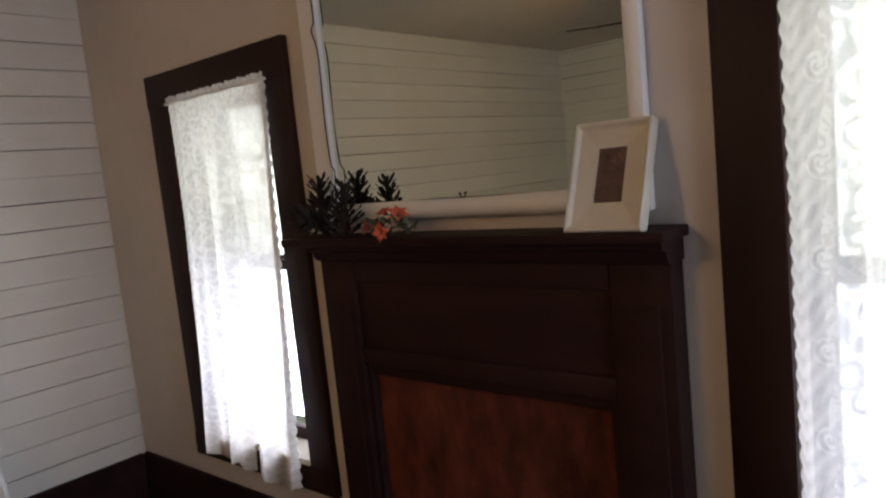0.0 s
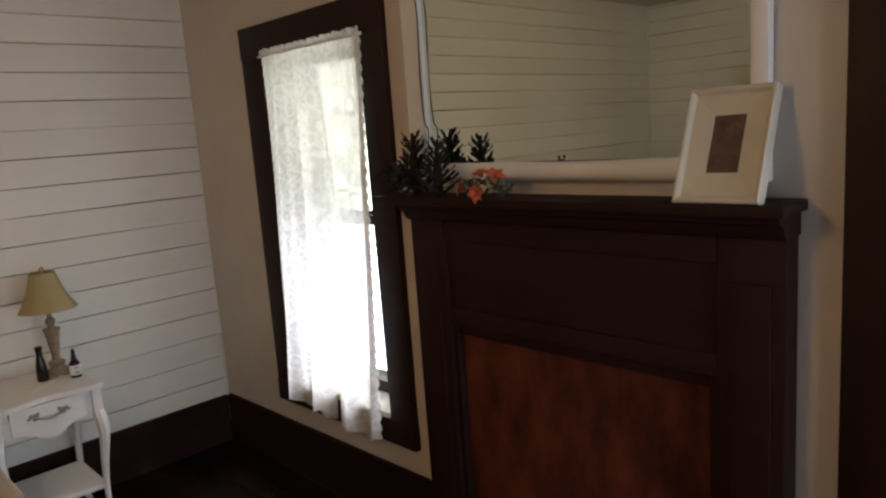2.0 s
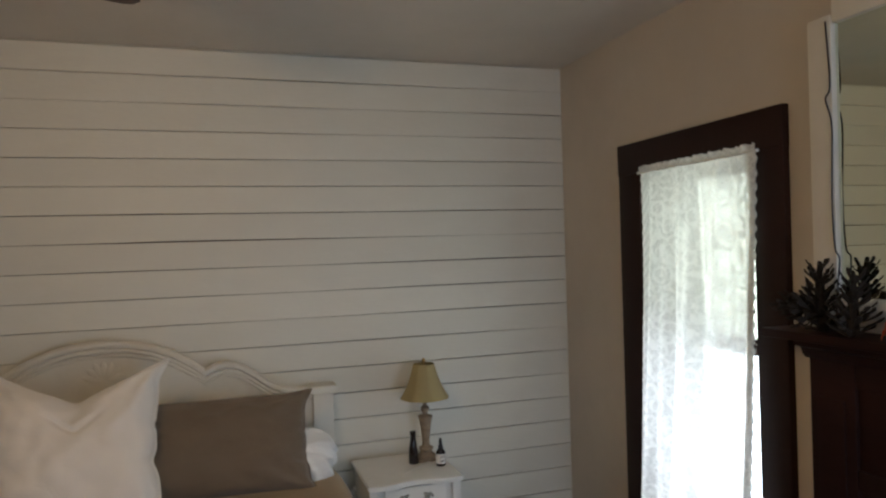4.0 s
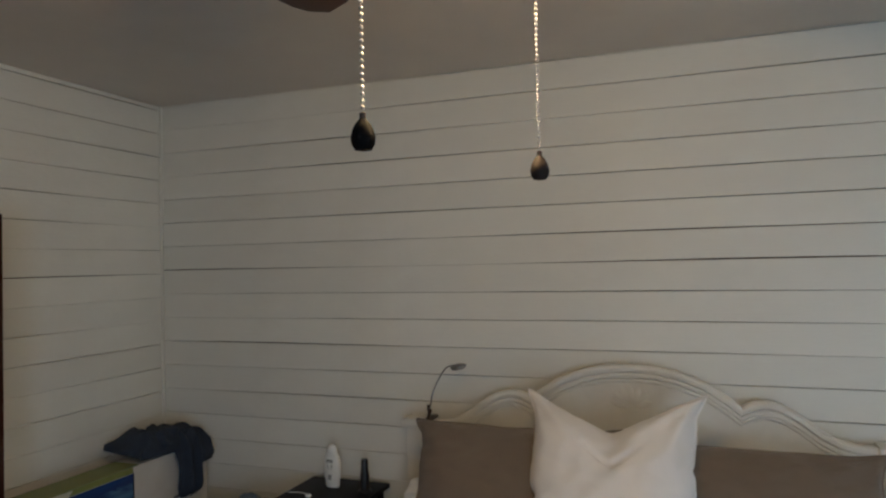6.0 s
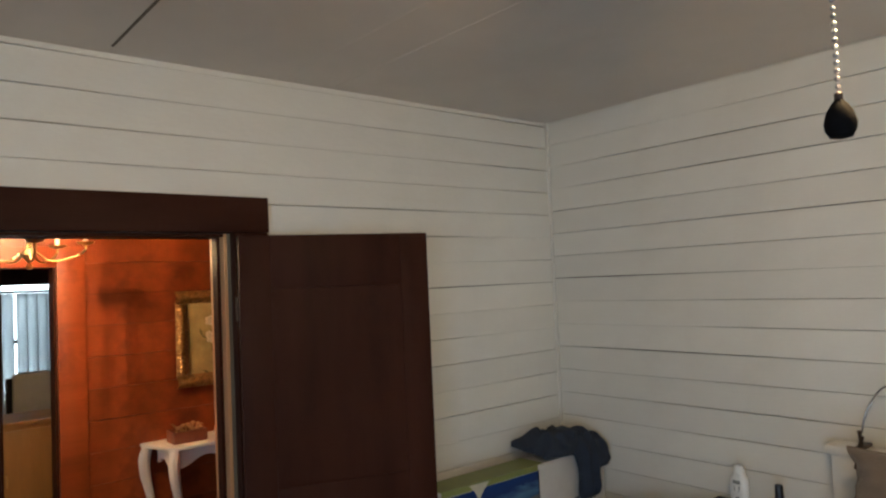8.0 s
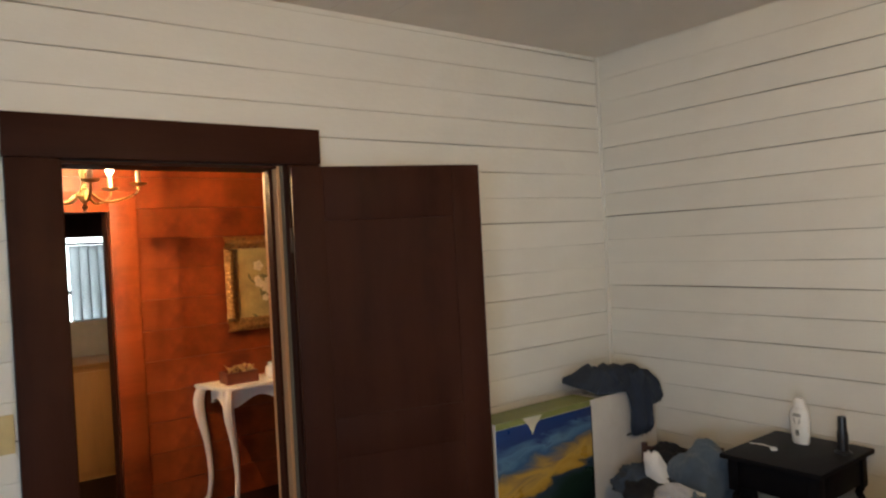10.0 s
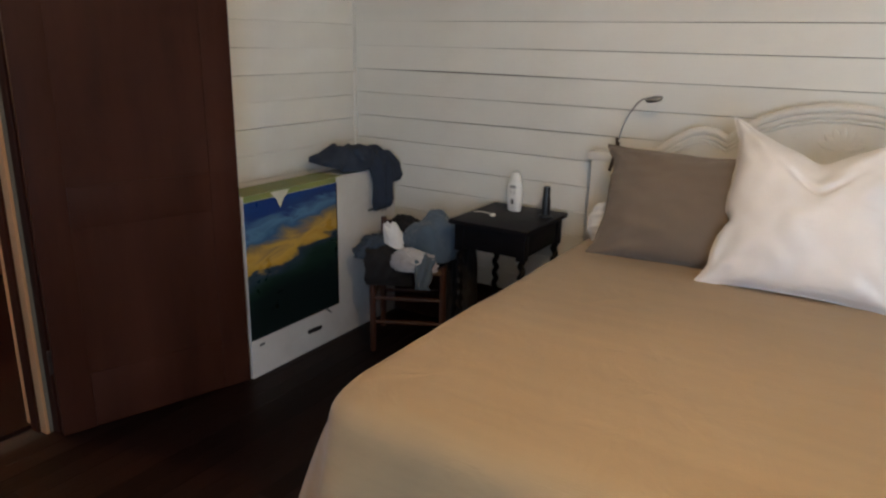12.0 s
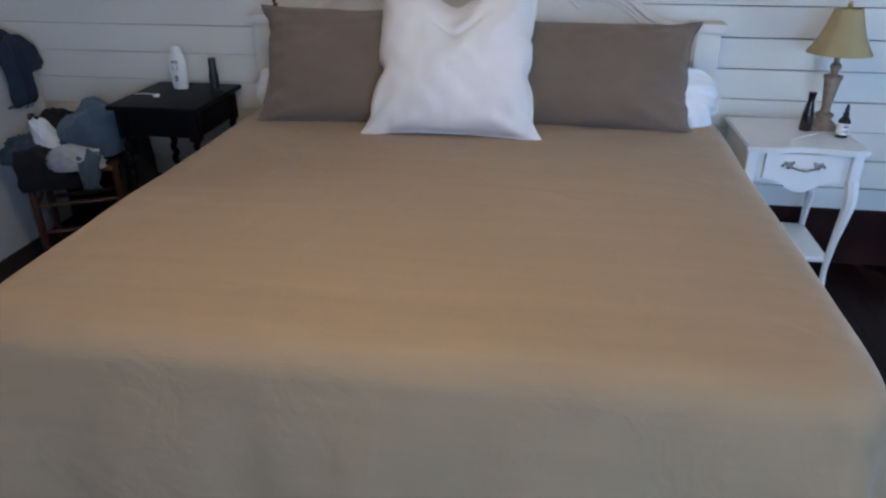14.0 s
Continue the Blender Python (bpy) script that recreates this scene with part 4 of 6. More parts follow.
outer = [(-hw, 0), (hw, 0), (hw, hh), (-hw, hh)]
inner = [(-hw + bw, bw + 0.012), (hw - bw, bw + 0.012), (hw - bw, hh - bw - 0.002), (-hw + bw, hh - bw - 0.002)]
for k in range(4):
    bm = bmesh.new()
    frame_rail(bm, ((outer[k], outer[(k + 1) % 4]), (inner[k], inner[(k + 1) % 4])))
    part("frame_rail", bm, CREAM_PAINT, pf, smooth=False)
part("photo", boxes((0.0085, 0.0105, -hw + bw - 0.006, hw - bw + 0.006, bw + 0.006, hh - bw + 0.004)), PHOTO, pf, "small dark sepia photo", smooth=False)
part("backing", boxes((0.0115, 0.02, -hw + 0.006, hw - 0.006, 0.006, hh - 0.006)), DARK_WOOD, pf, smooth=False)

bm = bmesh.new()
tube(bm, curve_points([(1.402, 1.925, 2.2), (1.402, 1.915, 2.02), (1.401, 1.93, 1.98), (1.402, 1.912, 1.9), (1.402, 1.918, 1.7), (1.401, 1.912, 1.56), (1.40, 1.897, 1.53), (1.40, 1.905, 1.45), (1.399, 1.915, sh + 0.003)], 8), 0.0025, 6)
solo("electric_cord", bm, BLACK_PLASTIC, "thin black electric cord hanging down beside the mirror", "cord")


# ---- nightstand and what stands on it ----
def cabriole(bm, foot, knee, top, out, r0=0.022, r1=0.011):
    """A leg that swells out at the knee and in at the ankle; out is its outward way."""
    o = Vector((*out, 0)).normalized()
    h = top - foot
    pts, rad = [], []
    for s, off, r in ((0, 0.018, 0.016), (0.04, 0.016, 0.014), (0.1, 0.004, r1), (0.3, -0.008, r1 * 1.05), (0.55, 0.0, r1 * 1.35), (0.8, 0.016, r0), (0.92, 0.014, r0 * 1.1), (1.0, 0.004, r0 * 1.1)):
        pts.append(Vector((knee[0], knee[1], foot + h * s)) + o * off)
        rad.append(r)
    cp = curve_points(pts, 4)
    rr = [r for k in range(len(rad) - 1) for r in (rad[k] + (rad[k + 1] - rad[k]) * j / 4 for j in range(4))] + [rad[-1]]
    return tube(bm, cp, rr, 8)


ns = thing("nightstand", pose(0.492, 3.335, 0), "white painted nightstand with curved legs and one drawer", "nightstand")
W, D, H = 0.203, 0.195, 0.64
top_outline = []
for k in range(41):
    u = -1 + k / 20
    top_outline.append((u * W, -D + 0.012 * math.cos(u * math.pi * 1.5) - 0.004))
top_outline += [(W, D), (-W, D)]
bm = bmesh.new()
plate(bm, top_outline, "z", H - 0.02, H)
bmesh.ops.bevel(bm, geom=[e for e in bm.edges if abs(e.verts[0].co.z - e.verts[1].co.z) < 1e-5], offset=0.005, segments=2, affect="EDGES")
part("top", bm, WHITE_PAINT, ns)
part("case", boxes((-W + 0.03, W - 0.03, -D + 0.03, D - 0.015, 0.5, H - 0.021), bevel=0.003), WHITE_PAINT, ns)
bm = bmesh.new()
lower = [(-0.13 + 0.26 * k / 24, 0.505 - 0.014 * math.cos(k / 24 * 2 * math.pi * 1.0) * -1 - 0.02 * math.exp(-((k - 12) / 4.5) ** 2)) for k in range(25)]
plate(bm, lower + [(0.13, H - 0.026), (-0.13, H - 0.026)], "y", -D + 0.01, -D + 0.032)
drawer = part("drawer", bm, WHITE_PAINT, ns)
bm = bmesh.new()
tube(bm, curve_points([(-0.055, -D + 0.002, 0.572), (-0.03, -D - 0.01, 0.566), (0, -D - 0.014, 0.56), (0.03, -D - 0.01, 0.566), (0.055, -D + 0.002, 0.572)], 6), 0.0035, 8)
for s in (-1, 1):
    for dx, dz, r in ((0.045, 0.574, 0.011), (0.06, 0.578, 0.008), (0.036, 0.582, 0.006), (0.07, 0.57, 0.006), (0.05, 0.564, 0.007)):
        lathe(bm, [(r, 0), (r * 0.9, 0.003), (r * 0.3, 0.006)], (0, 0, 0), 10)
        bmesh.ops.transform(bm, matrix=pose(s * dx, -D + 0.01, dz, 90), verts=bm.verts[-30:])
part("pull", bm, SILVER, drawer, "antique pewter drawer pull")
for sx in (-1, 1):
    part("corner_post", boxes((min(sx * (W - 0.045), sx * (W - 0.008)), max(sx * (W - 0.045), sx * (W - 0.008)), -D + 0.008, -D + 0.045, 0.5, H - 0.021), bevel=0.008), WHITE_PAINT, ns)
    part("side_apron", boxes((min(sx * (W - 0.03), sx * (W - 0.016)), max(sx * (W - 0.03), sx * (W - 0.016)), -D + 0.045, D - 0.012, 0.49, H - 0.021), bevel=0.003), WHITE_PAINT, ns)
    for sy in (-1, 1):
        bm = bmesh.new()
        cabriole(bm, 0, (sx * (W - 0.03), sy * (D - 0.03)), 0.52, (sx, sy))
        part("leg", bm, WHITE_PAINT, ns)
part("lower_shelf", boxes((-W + 0.03, W - 0.03, -D + 0.03, D - 0.03, 0.19, 0.21), bevel=0.006), WHITE_PAINT, ns)

LAMPWOOD = surface("distressed_grey_wood", (0.25, 0.19, 0.13), 0.65, 0.35, 30, bump=0.4, second=(0.09, 0.06, 0.04), amount=0.7)
SHADE = surface("khaki_silk_shade", (0.38, 0.31, 0.145), 0.75, 0.1, 12, (1, 1, 0.3), 0.2, 150)
lp = thing("table_lamp", Matrix.Translation((0.614, 3.41, H)) @ Matrix.Scale(0.955, 4), "table lamp with a khaki bell shade and distressed turned base", "lamp")
bm = bmesh.new()
box(bm, -0.052, 0.052, -0.052, 0.052, 0, 0.014, 0.005)
part("foot", bm, LAMPWOOD, lp)
bm = bmesh.new()
lathe(bm, [(0.048, 0.014), (0.046, 0.022), (0.03, 0.034), (0.026, 0.042), (0.034, 0.05), (0.034, 0.058), (0.018, 0.068), (0.016, 0.085), (0.024, 0.15), (0.03, 0.19), (0.034, 0.198), (0.034, 0.206), (0.016, 0.212), (0.012, 0.22), (0.02, 0.236), (0.02, 0.246), (0.01, 0.256), (0.01, 0.3)], seg=20)
part("stem", bm, LAMPWOOD, lp)
bm = bmesh.new()
prof = [(0.118, 0.292), (0.106, 0.31), (0.086, 0.345), (0.07, 0.385), (0.058, 0.425), (0.05, 0.452)]
lathe(bm, prof + [(0.048, 0.452), (0.056, 0.425), (0.068, 0.385), (0.084, 0.345), (0.104, 0.31), (0.116, 0.292)], seg=8 * 6, wobble=lambda a, z: 1 - 0.035 * abs(math.sin(4 * a)) ** 0.6)
bmesh.ops.delete(bm, geom=[f for f in bm.faces if len(f.verts) > 8], context="FACES")
part("shade", bm, SHADE, lp, "khaki panelled bell shade")
bm = bmesh.new()
lathe(bm, [(0.004, 0.3), (0.004, 0.455), (0.009, 0.46), (0.009, 0.472), (0.002, 0.478)], seg=10)
part("finial", bm, BRASS, lp)

AMBER = surface("brown_bottle", (0.018, 0.010, 0.008), 0.15, 0.3, 10, bump=0)
LABEL = surface("white_label", (0.78, 0.77, 0.74), 0.6, 0.05, 20)
b1 = thing("dark_bottle", pose(0.545, 3.375, H), "slim dark brown bottle on the nightstand", "bottle")
bm = bmesh.new()
lathe(bm, [(0.021, 0), (0.022, 0.01), (0.02, 0.06), (0.014, 0.095), (0.011, 0.11), (0.0135, 0.135), (0.0135, 0.142)], seg=18)
part("body", bm, AMBER, b1)
b2 = thing("serum_bottle", pose(0.648, 3.30, H), "small dark bottle with a white label and black nozzle", "bottle")
bm = bmesh.new()
lathe(bm, [(0.02, 0), (0.021, 0.004), (0.021, 0.058), (0.016, 0.068), (0.009, 0.074)], seg=18)
part("body", bm, AMBER, b2)
bm = bmesh.new()
lathe(bm, [(0.0212, 0.012), (0.0215, 0.013), (0.0215, 0.052), (0.0212, 0.053)], seg=18)
part("label_band", bm, LABEL, b2, "white paper label")
bm = bmesh.new()
for z, w in ((0.046, 0.016), (0.04, 0.02), (0.026, 0.022), (0.021, 0.018)):
    box(bm, -w / 2, w / 2, -0.0222, -0.0205, z - 0.0012, z + 0.0012)
part("print_bar", bm, BLACK_PLASTIC, b2)
bm = bmesh.new()
lathe(bm, [(0.0105, 0.074), (0.0105, 0.088), (0.006, 0.09), (0.0075, 0.096), (0.0075, 0.106), (0.004, 0.118), (0.002, 0.12)], seg=14)
part("nozzle", bm, BLACK_PLASTIC, b2, "black nozzle")
bm = bmesh.new()
tube(bm, curve_points([(0.66, 3.42, H + 0.003), (0.58, 3.33, H + 0.003), (0.52, 3.28, H + 0.003), (0.46, 3.23, H + 0.003), (0.44, 3.17, H + 0.003), (0.42, 3.138, H + 0.002)], 6), 0.002, 6)
solo("charging_cable", bm, WHITE_PAINT, "thin white charging cable lying on the nightstand", "cable")

# reading lamp clipped to the headboard
rl = thing("clip_reading_lamp", pose(-1.53, 3.5, 0.99), "small metal gooseneck reading lamp clipped to the headboard", "lamp")
bm = bmesh.new()
box(bm, -0.007, 0.007, -0.05, -0.044, -0.06, 0.075, 0.002, pose(0, 0, 0, 10, 16))
box(bm, -0.006, 0.006, -0.047, -0.041, -0.04, 0.085, 0.002, pose(0.012, 0, 0, 6, -4))
box(bm, -0.008, 0.02, -0.052, 0.03, 0.012, 0.024, 0.003)
part("clip", bm, BRONZE, rl)
bm = bmesh.new()
tube(bm, curve_points([(0.012, -0.045, 0.07), (0.024, -0.04, 0.13), (0.05, -0.03, 0.19), (0.09, -0.05, 0.235), (0.13, -0.07, 0.25)], 8), 0.0032, 8)
part("gooseneck", bm, DULL_METAL, rl)
bm = bmesh.new()
lathe(bm, [(0.007, 0), (0.021, 0.003), (0.026, 0.01), (0.024, 0.016), (0.01, 0.022), (0.002, 0.023)], seg=20, squash=(1.35, 0.9))
bmesh.ops.transform(bm, matrix=pose(0.155, -0.08, 0.235, 12, -12, 0), verts=bm.verts)
part("head", bm, DULL_METAL, rl)

# ---- black table ----
tb = thing("side_table", pose(-1.935, 3.32, 0), "small black painted side table with barley-twist legs", "table")
TW, TD, TH = 0.185, 0.215, 0.70
part("top", boxes((-TW - 0.005, TW + 0.005, -TD, TD, TH - 0.02, TH), bevel=0.006), BLACK_WOOD, tb)
part("apron", boxes((-TW + 0.03, TW - 0.03, -TD + 0.04, -TD + 0.055, TH - 0.13, TH - 0.021), bevel=0.002), BLACK_WOOD, tb)
part("apron", boxes((-TW + 0.03, TW - 0.03, TD - 0.055, TD - 0.04, TH - 0.13, TH - 0.021), bevel=0.002), BLACK_WOOD, tb)
for s in (-1, 1):
    a, b = sorted((s * (TW - 0.025), s * (TW - 0.04)))
    part("apron", boxes((a, b, -TD + 0.056, TD - 0.056, TH - 0.13, TH - 0.021), bevel=0.002), BLACK_WOOD, tb)
for sx in (-1, 1):
    for sy in (-1, 1):
        bm = bmesh.new()
        cx, cy = sx * (TW - 0.035), sy * (TD - 0.045)
        box(bm, cx - 0.02, cx + 0.02, cy - 0.02, cy + 0.02, TH - 0.14, TH - 0.022, 0.002)
        box(bm, cx - 0.02, cx + 0.02, cy - 0.02, cy + 0.02, 0.10, 0.17, 0.002)
        lathe(bm, [(0.012, 0), (0.021, 0.02), (0.023, 0.045), (0.014, 0.075), (0.018, 0.09), (0.018, 0.1)], (cx, cy, 0), 12)
        rings = []
        for k in range(49):
            z = 0.17 + (TH - 0.31) * k / 48
            turn = k / 48 * 2 * math.pi * 7 * sx
            rings.append((cx + 0.0055 * math.cos(turn), cy + 0.0055 * math.sin(turn), z))
        tube(bm, rings, 0.0135, 8)
        part("leg", bm, BLACK_WOOD, tb)
for s in (-1, 1):
    part("stretcher", boxes((s * (TW - 0.035) - 0.009, s * (TW - 0.035) + 0.009, -TD + 0.066, TD - 0.066, 0.12, 0.15), bevel=0.003), BLACK_WOOD, tb)

LOTION = surface("white_plastic", (0.8, 0.79, 0.74), 0.3, 0.03, 10, bump=0)
SAGE = surface("sage_print", (0.05, 0.055, 0.045), 0.5)
lo = thing("lotion_bottle", pose(-1.965, 3.42, TH, 0, 0, -6), "white plastic lotion bottle with faint print", "bottle")
bm = bmesh.new()
lathe(bm, [(0.027, 0), (0.031, 0.006), (0.036, 0.06), (0.037, 0.1), (0.033, 0.13), (0.024, 0.146)], seg=20, squash=(1.12, 0.62))
part("body", bm, LOTION, lo)
bm = bmesh.new()
lathe(bm, [(0.023, 0.146), (0.0235, 0.148), (0.021, 0.166), (0.015, 0.178), (0.004, 0.182)], seg=18, squash=(1.12, 0.7))
part("cap", bm, LOTION, lo)
for z, w in ((0.118, 0.03), (0.111, 0.034), (0.098, 0.026), (0.09, 0.028), (0.082, 0.02), (0.055, 0.014), (0.049, 0.016), (0.043, 0.016), (0.037, 0.012)):
    part("print_bar", boxes((-w / 2, w / 2, -0.0222, -0.0185, z - 0.002, z + 0.002)), SAGE, lo)
bk = thing("black_bottle", pose(-1.80, 3.40, TH), "slim black bottle on the side table", "bottle")
bm = bmesh.new()
lathe(bm, [(0.03, 0), (0.03, 0.006), (0.019, 0.012), (0.019, 0.07), (0.0155, 0.09), (0.0145, 0.132), (0.013, 0.136)], seg=18)
part("body", bm, BLACK_PLASTIC, bk)
cb = thing("charger_cable", pose(-2.02, 3.27, TH), "white charger cable with a round white end", "cable")
bm = bmesh.new()
tube(bm, curve_points([(-0.085, 0.02, 0.003), (-0.04, 0.03, 0.003), (0.0, 0.02, 0.004), (0.02, 0.005, 0.005)], 6), 0.0022, 6)
part("cord", bm, WHITE_PAINT, cb)
bm = bmesh.new()
lathe(bm, [(0.011, 0), (0.013, 0.003), (0.013, 0.008), (0.009, 0.011)], (0.024, 0, 0), 16)
part("end", bm, WHITE_PAINT, cb)


# ---- television carton with clothes ----
def sunset(name):
    """The printed screen picture: blue cloud, a yellow glow and dark hills."""
    m = surface(name, (0.1, 0.12, 0.2), 0.3, 0.1, 5, bump=0)
    t = m.node_tree
    link = t.links.new
    co = t.nodes.new("ShaderNodeTexCoord")
    sep = t.nodes.new("ShaderNodeSeparateXYZ")
    link(co.outputs["Object"], sep.inputs[0])
    n = node(t, "ShaderNodeTexNoise", Scale=9.0, Detail=9.0, Distortion=0.7)
    mp = node(t, "ShaderNodeMapping")
    mp.inputs["Rotation"].default_value = (radians(-25), 0, 0)
    mp.inputs["Scale"].default_value = (1, 0.6, 1.8)
    link(co.outputs["Object"], mp.inputs[0])
    link(mp.outputs[0], n.inputs["Vector"])
    # slanting bands: height from the lower edge, less a share of the width
    def ma(source, factor, add):
        x = node(t, "ShaderNodeMath")
        x.operation, x.inputs[1].default_value = "MULTIPLY_ADD", factor
        link(source, x.inputs[0])
        if isinstance(add, float):
            x.inputs[2].default_value = add
        else:
            link(add, x.inputs[2])
        return x.outputs[0]
    level = ma(sep.outputs["Z"], 1.6, 0.25)
    level = ma(sep.outputs["Y"], -0.25, level)
    level = ma(n.outputs["Fac"], 0.36, ma(level, 1.0, -0.03))
    r = t.nodes.new("ShaderNodeValToRGB")
    e = r.color_ramp.elements
    stops = ((0.30, (0.006, 0.012, 0.012)), (0.42, (0.012, 0.03, 0.02)), (0.50, (0.03, 0.05, 0.08)), (0.535, (0.42, 0.25, 0.03)), (0.60, (0.5, 0.32, 0.06)), (0.66, (0.28, 0.19, 0.08)),
             (0.72, (0.03, 0.09, 0.2)), (0.80, (0.1, 0.2, 0.32)), (0.86, (0.012, 0.03, 0.14)), (0.95, (0.013, 0.045, 0.17)))
    e[0].position, e[0].color = stops[0][0], (*stops[0][1], 1)
    e[1].position, e[1].color = stops[-1][0], (*stops[-1][1], 1)
    for p, c in stops[1:-1]:
        x = e.new(p)
        x.color = (*c, 1)
    link(level, r.inputs["Fac"])
    link(r.outputs["Color"], t.nodes["Principled BSDF"].inputs["Base Color"])
    return m


CARTON = surface("white_carton", (0.62, 0.6, 0.56), 0.75, 0.06, 8, bump=0.2, second=(0.5, 0.46, 0.4), amount=0.4)
LIME = surface("green_print", (0.2, 0.22, 0.06), 0.5, 0.15, 8)
PRINT = surface("grey_print", (0.12, 0.12, 0.12), 0.6)
TAPE = surface("pale_torn_paper", (0.55, 0.52, 0.4), 0.6, 0.1, 20)
BX0, BX1, BY0, BY1, BH = -2.88, -2.742, 2.515, 3.56, 0.815
ct = thing("television_carton", Matrix.Identity(4), "flat white television carton with a printed sunset screen", "box")
part("carton", boxes((BX0, BX1, BY0, BY1, 0.0, BH), bevel=0.004), CARTON, ct)
SUNSET = sunset("printed_sunset")
sc = part("printed_screen", boxes((BX1 - 0.001, BX1 + 0.0012, BY0 + 0.002, 3.085, 0.185, 0.787)), SUNSET, ct, "printed blue and yellow sunset over dark hills", smooth=False)
part("screen_edge", boxes((BX1 - 0.001, BX1 + 0.0016, 3.086, 3.091, 0.18, 0.79), (BX1 - 0.001, BX1 + 0.0016, BY0 + 0.002, 3.086, 0.178, 0.184)), BLACK_PLASTIC, ct, smooth=False)
part("green_strip", boxes((BX0 + 0.003, BX1 + 0.0012, BY0 + 0.002, 3.12, BH - 0.001, BH + 0.0015), (BX1 - 0.001, BX1 + 0.0014, BY0 + 0.002, 3.085, 0.789, BH - 0.002)), LIME, ct, smooth=False)
bm = bmesh.new()
plate(bm, [(2.665, BH - 0.004), (2.78, BH - 0.006), (2.735, 0.765), (2.72, 0.735), (2.70, 0.775)], "x", BX1 + 0.0017, BX1 + 0.0028)
part("torn_tape", bm, TAPE, ct, smooth=False)
bm = bmesh.new()
plate(bm, [(2.98, 0.184), (3.0, 0.184), (3.035, 0.148), (3.03, 0.145)], "x", BX1 + 0.0005, BX1 + 0.0018)
part("printed_stand", bm, PRINT, ct, smooth=False)
bm = bmesh.new()
plate(bm, [(2.865, 0.112), (2.955, 0.108), (2.962, 0.095), (2.95, 0.086), (2.868, 0.09), (2.86, 0.1)], "x", BX1 + 0.0005, BX1 + 0.0018)
part("printed_remote", bm, BLACK_PLASTIC, ct, smooth=False)
for y, w, z in ((3.33, 0.07, 0.60), (2.56, 0.03, 0.14)):
    part("print_bar", boxes((BX1 - 0.001, BX1 + 0.0012, y, y + w, z, z + 0.012)), PRINT, ct, smooth=False)

cu = bpy.data.curves.new("printed_number", "FONT")
cu.body, cu.size, cu.extrude = "55", 0.065, 0.0006
ob = new("number_source", cu)
number = bpy.data.meshes.new_from_object(ob)
bpy.data.objects.remove(ob)
number.transform(Matrix(((0, 0, 1, BX1 + 0.0006), (1, 0, 0, 3.43), (0, 1, 0, 0.58), (0, 0, 0, 1))))
bm = bmesh.new()
bm.from_mesh(number)
part("printed_number", bm, PRINT, ct, "grey printed number", smooth=False)


def draped(name, m, path, wide, material, label, seed, folds=3, thick=0.012, taper=1.0, rough=0.012):
    """A folded garment laid along a path of (x, z) points, wide along y."""
    pts = curve_points([(x, 0, z) for x, z in path], 6)
    n = len(pts) - 1
    bm = bmesh.new()

    def at(u, v):
        f = u * n
        k = min(int(f), n - 1)
        p = pts[k].lerp(pts[k + 1], f - k)
        t = (pts[k + 1] - pts[k]).normalized()
        nrm = Vector((-t.z, 0, t.x))
        w = wide * (1 + (taper - 1) * u) * (1 + 0.12 * noise.noise((u * 3 + seed, 0.3, 2.0)))
        lift = rough * (math.sin(v * folds * 6.28 + 3 * u + seed) + 1.3 * noise.noise((u * 5 + seed, v * 4, 1.7)))
        return p + Vector((0, (v - 0.5) * w + 0.02 * noise.noise((u * 4, seed, v)), 0)), nrm, lift

    def up(u, v):
        p, nrm, lift = at(u, v)
        edge = min(1, 6 * min(v, 1 - v, u, 1 - u) + 0.15)
        return p + nrm * (thick * edge + max(lift, -thick * 0.6) * edge + thick * 0.4)

    def low(u, v):
        p, nrm, lift = at(u, v)
        return p + nrm * 0.001
    a = grid_sheet(bm, 40, 24, up)
    b = grid_sheet(bm, 40, 24, low)
    for line_a, line_b in ((a[0], b[0]), (a[-1], b[-1]), ([r[0] for r in a], [r[0] for r in b]), ([r[-1] for r in a], [r[-1] for r in b])):
        for p, q, r, s in zip(line_a, line_a[1:], line_b[1:], line_b):
            bm.faces.new((p, q, r, s))
    return solo(name, bm, material, label, "clothes", m, sharp=70)


def heap(name, m, size, material, label, seed, lumps=3.0, crease=0.25):
    """A crumpled garment: a flattened lump with deep creases, flat below."""
    bm = bmesh.new()
    bmesh.ops.create_icosphere(bm, subdivisions=5, radius=1.0)
    for v in bm.verts:
        d = v.co.normalized()
        r = 1 + 0.28 * noise.noise(d * 1.3 + Vector((seed, 0, 0)))
        ridge = 1 - abs(noise.noise(d * lumps + Vector((0, seed, 0))))
        r += crease * (ridge ** 3 - 0.5) + 0.05 * noise.noise(d * 9 + Vector((0, 0, seed)))
        v.co = Vector((d.x * r * size[0], d.y * r * size[1], max(d.z * r, -0.35) * size[2]))
    low = min(v.co.z for v in bm.verts)
    for v in bm.verts:
        v.co.z -= low
    return solo(name, bm, material, label, "clothes", m, "heap of clothes on the chair", sharp=180)


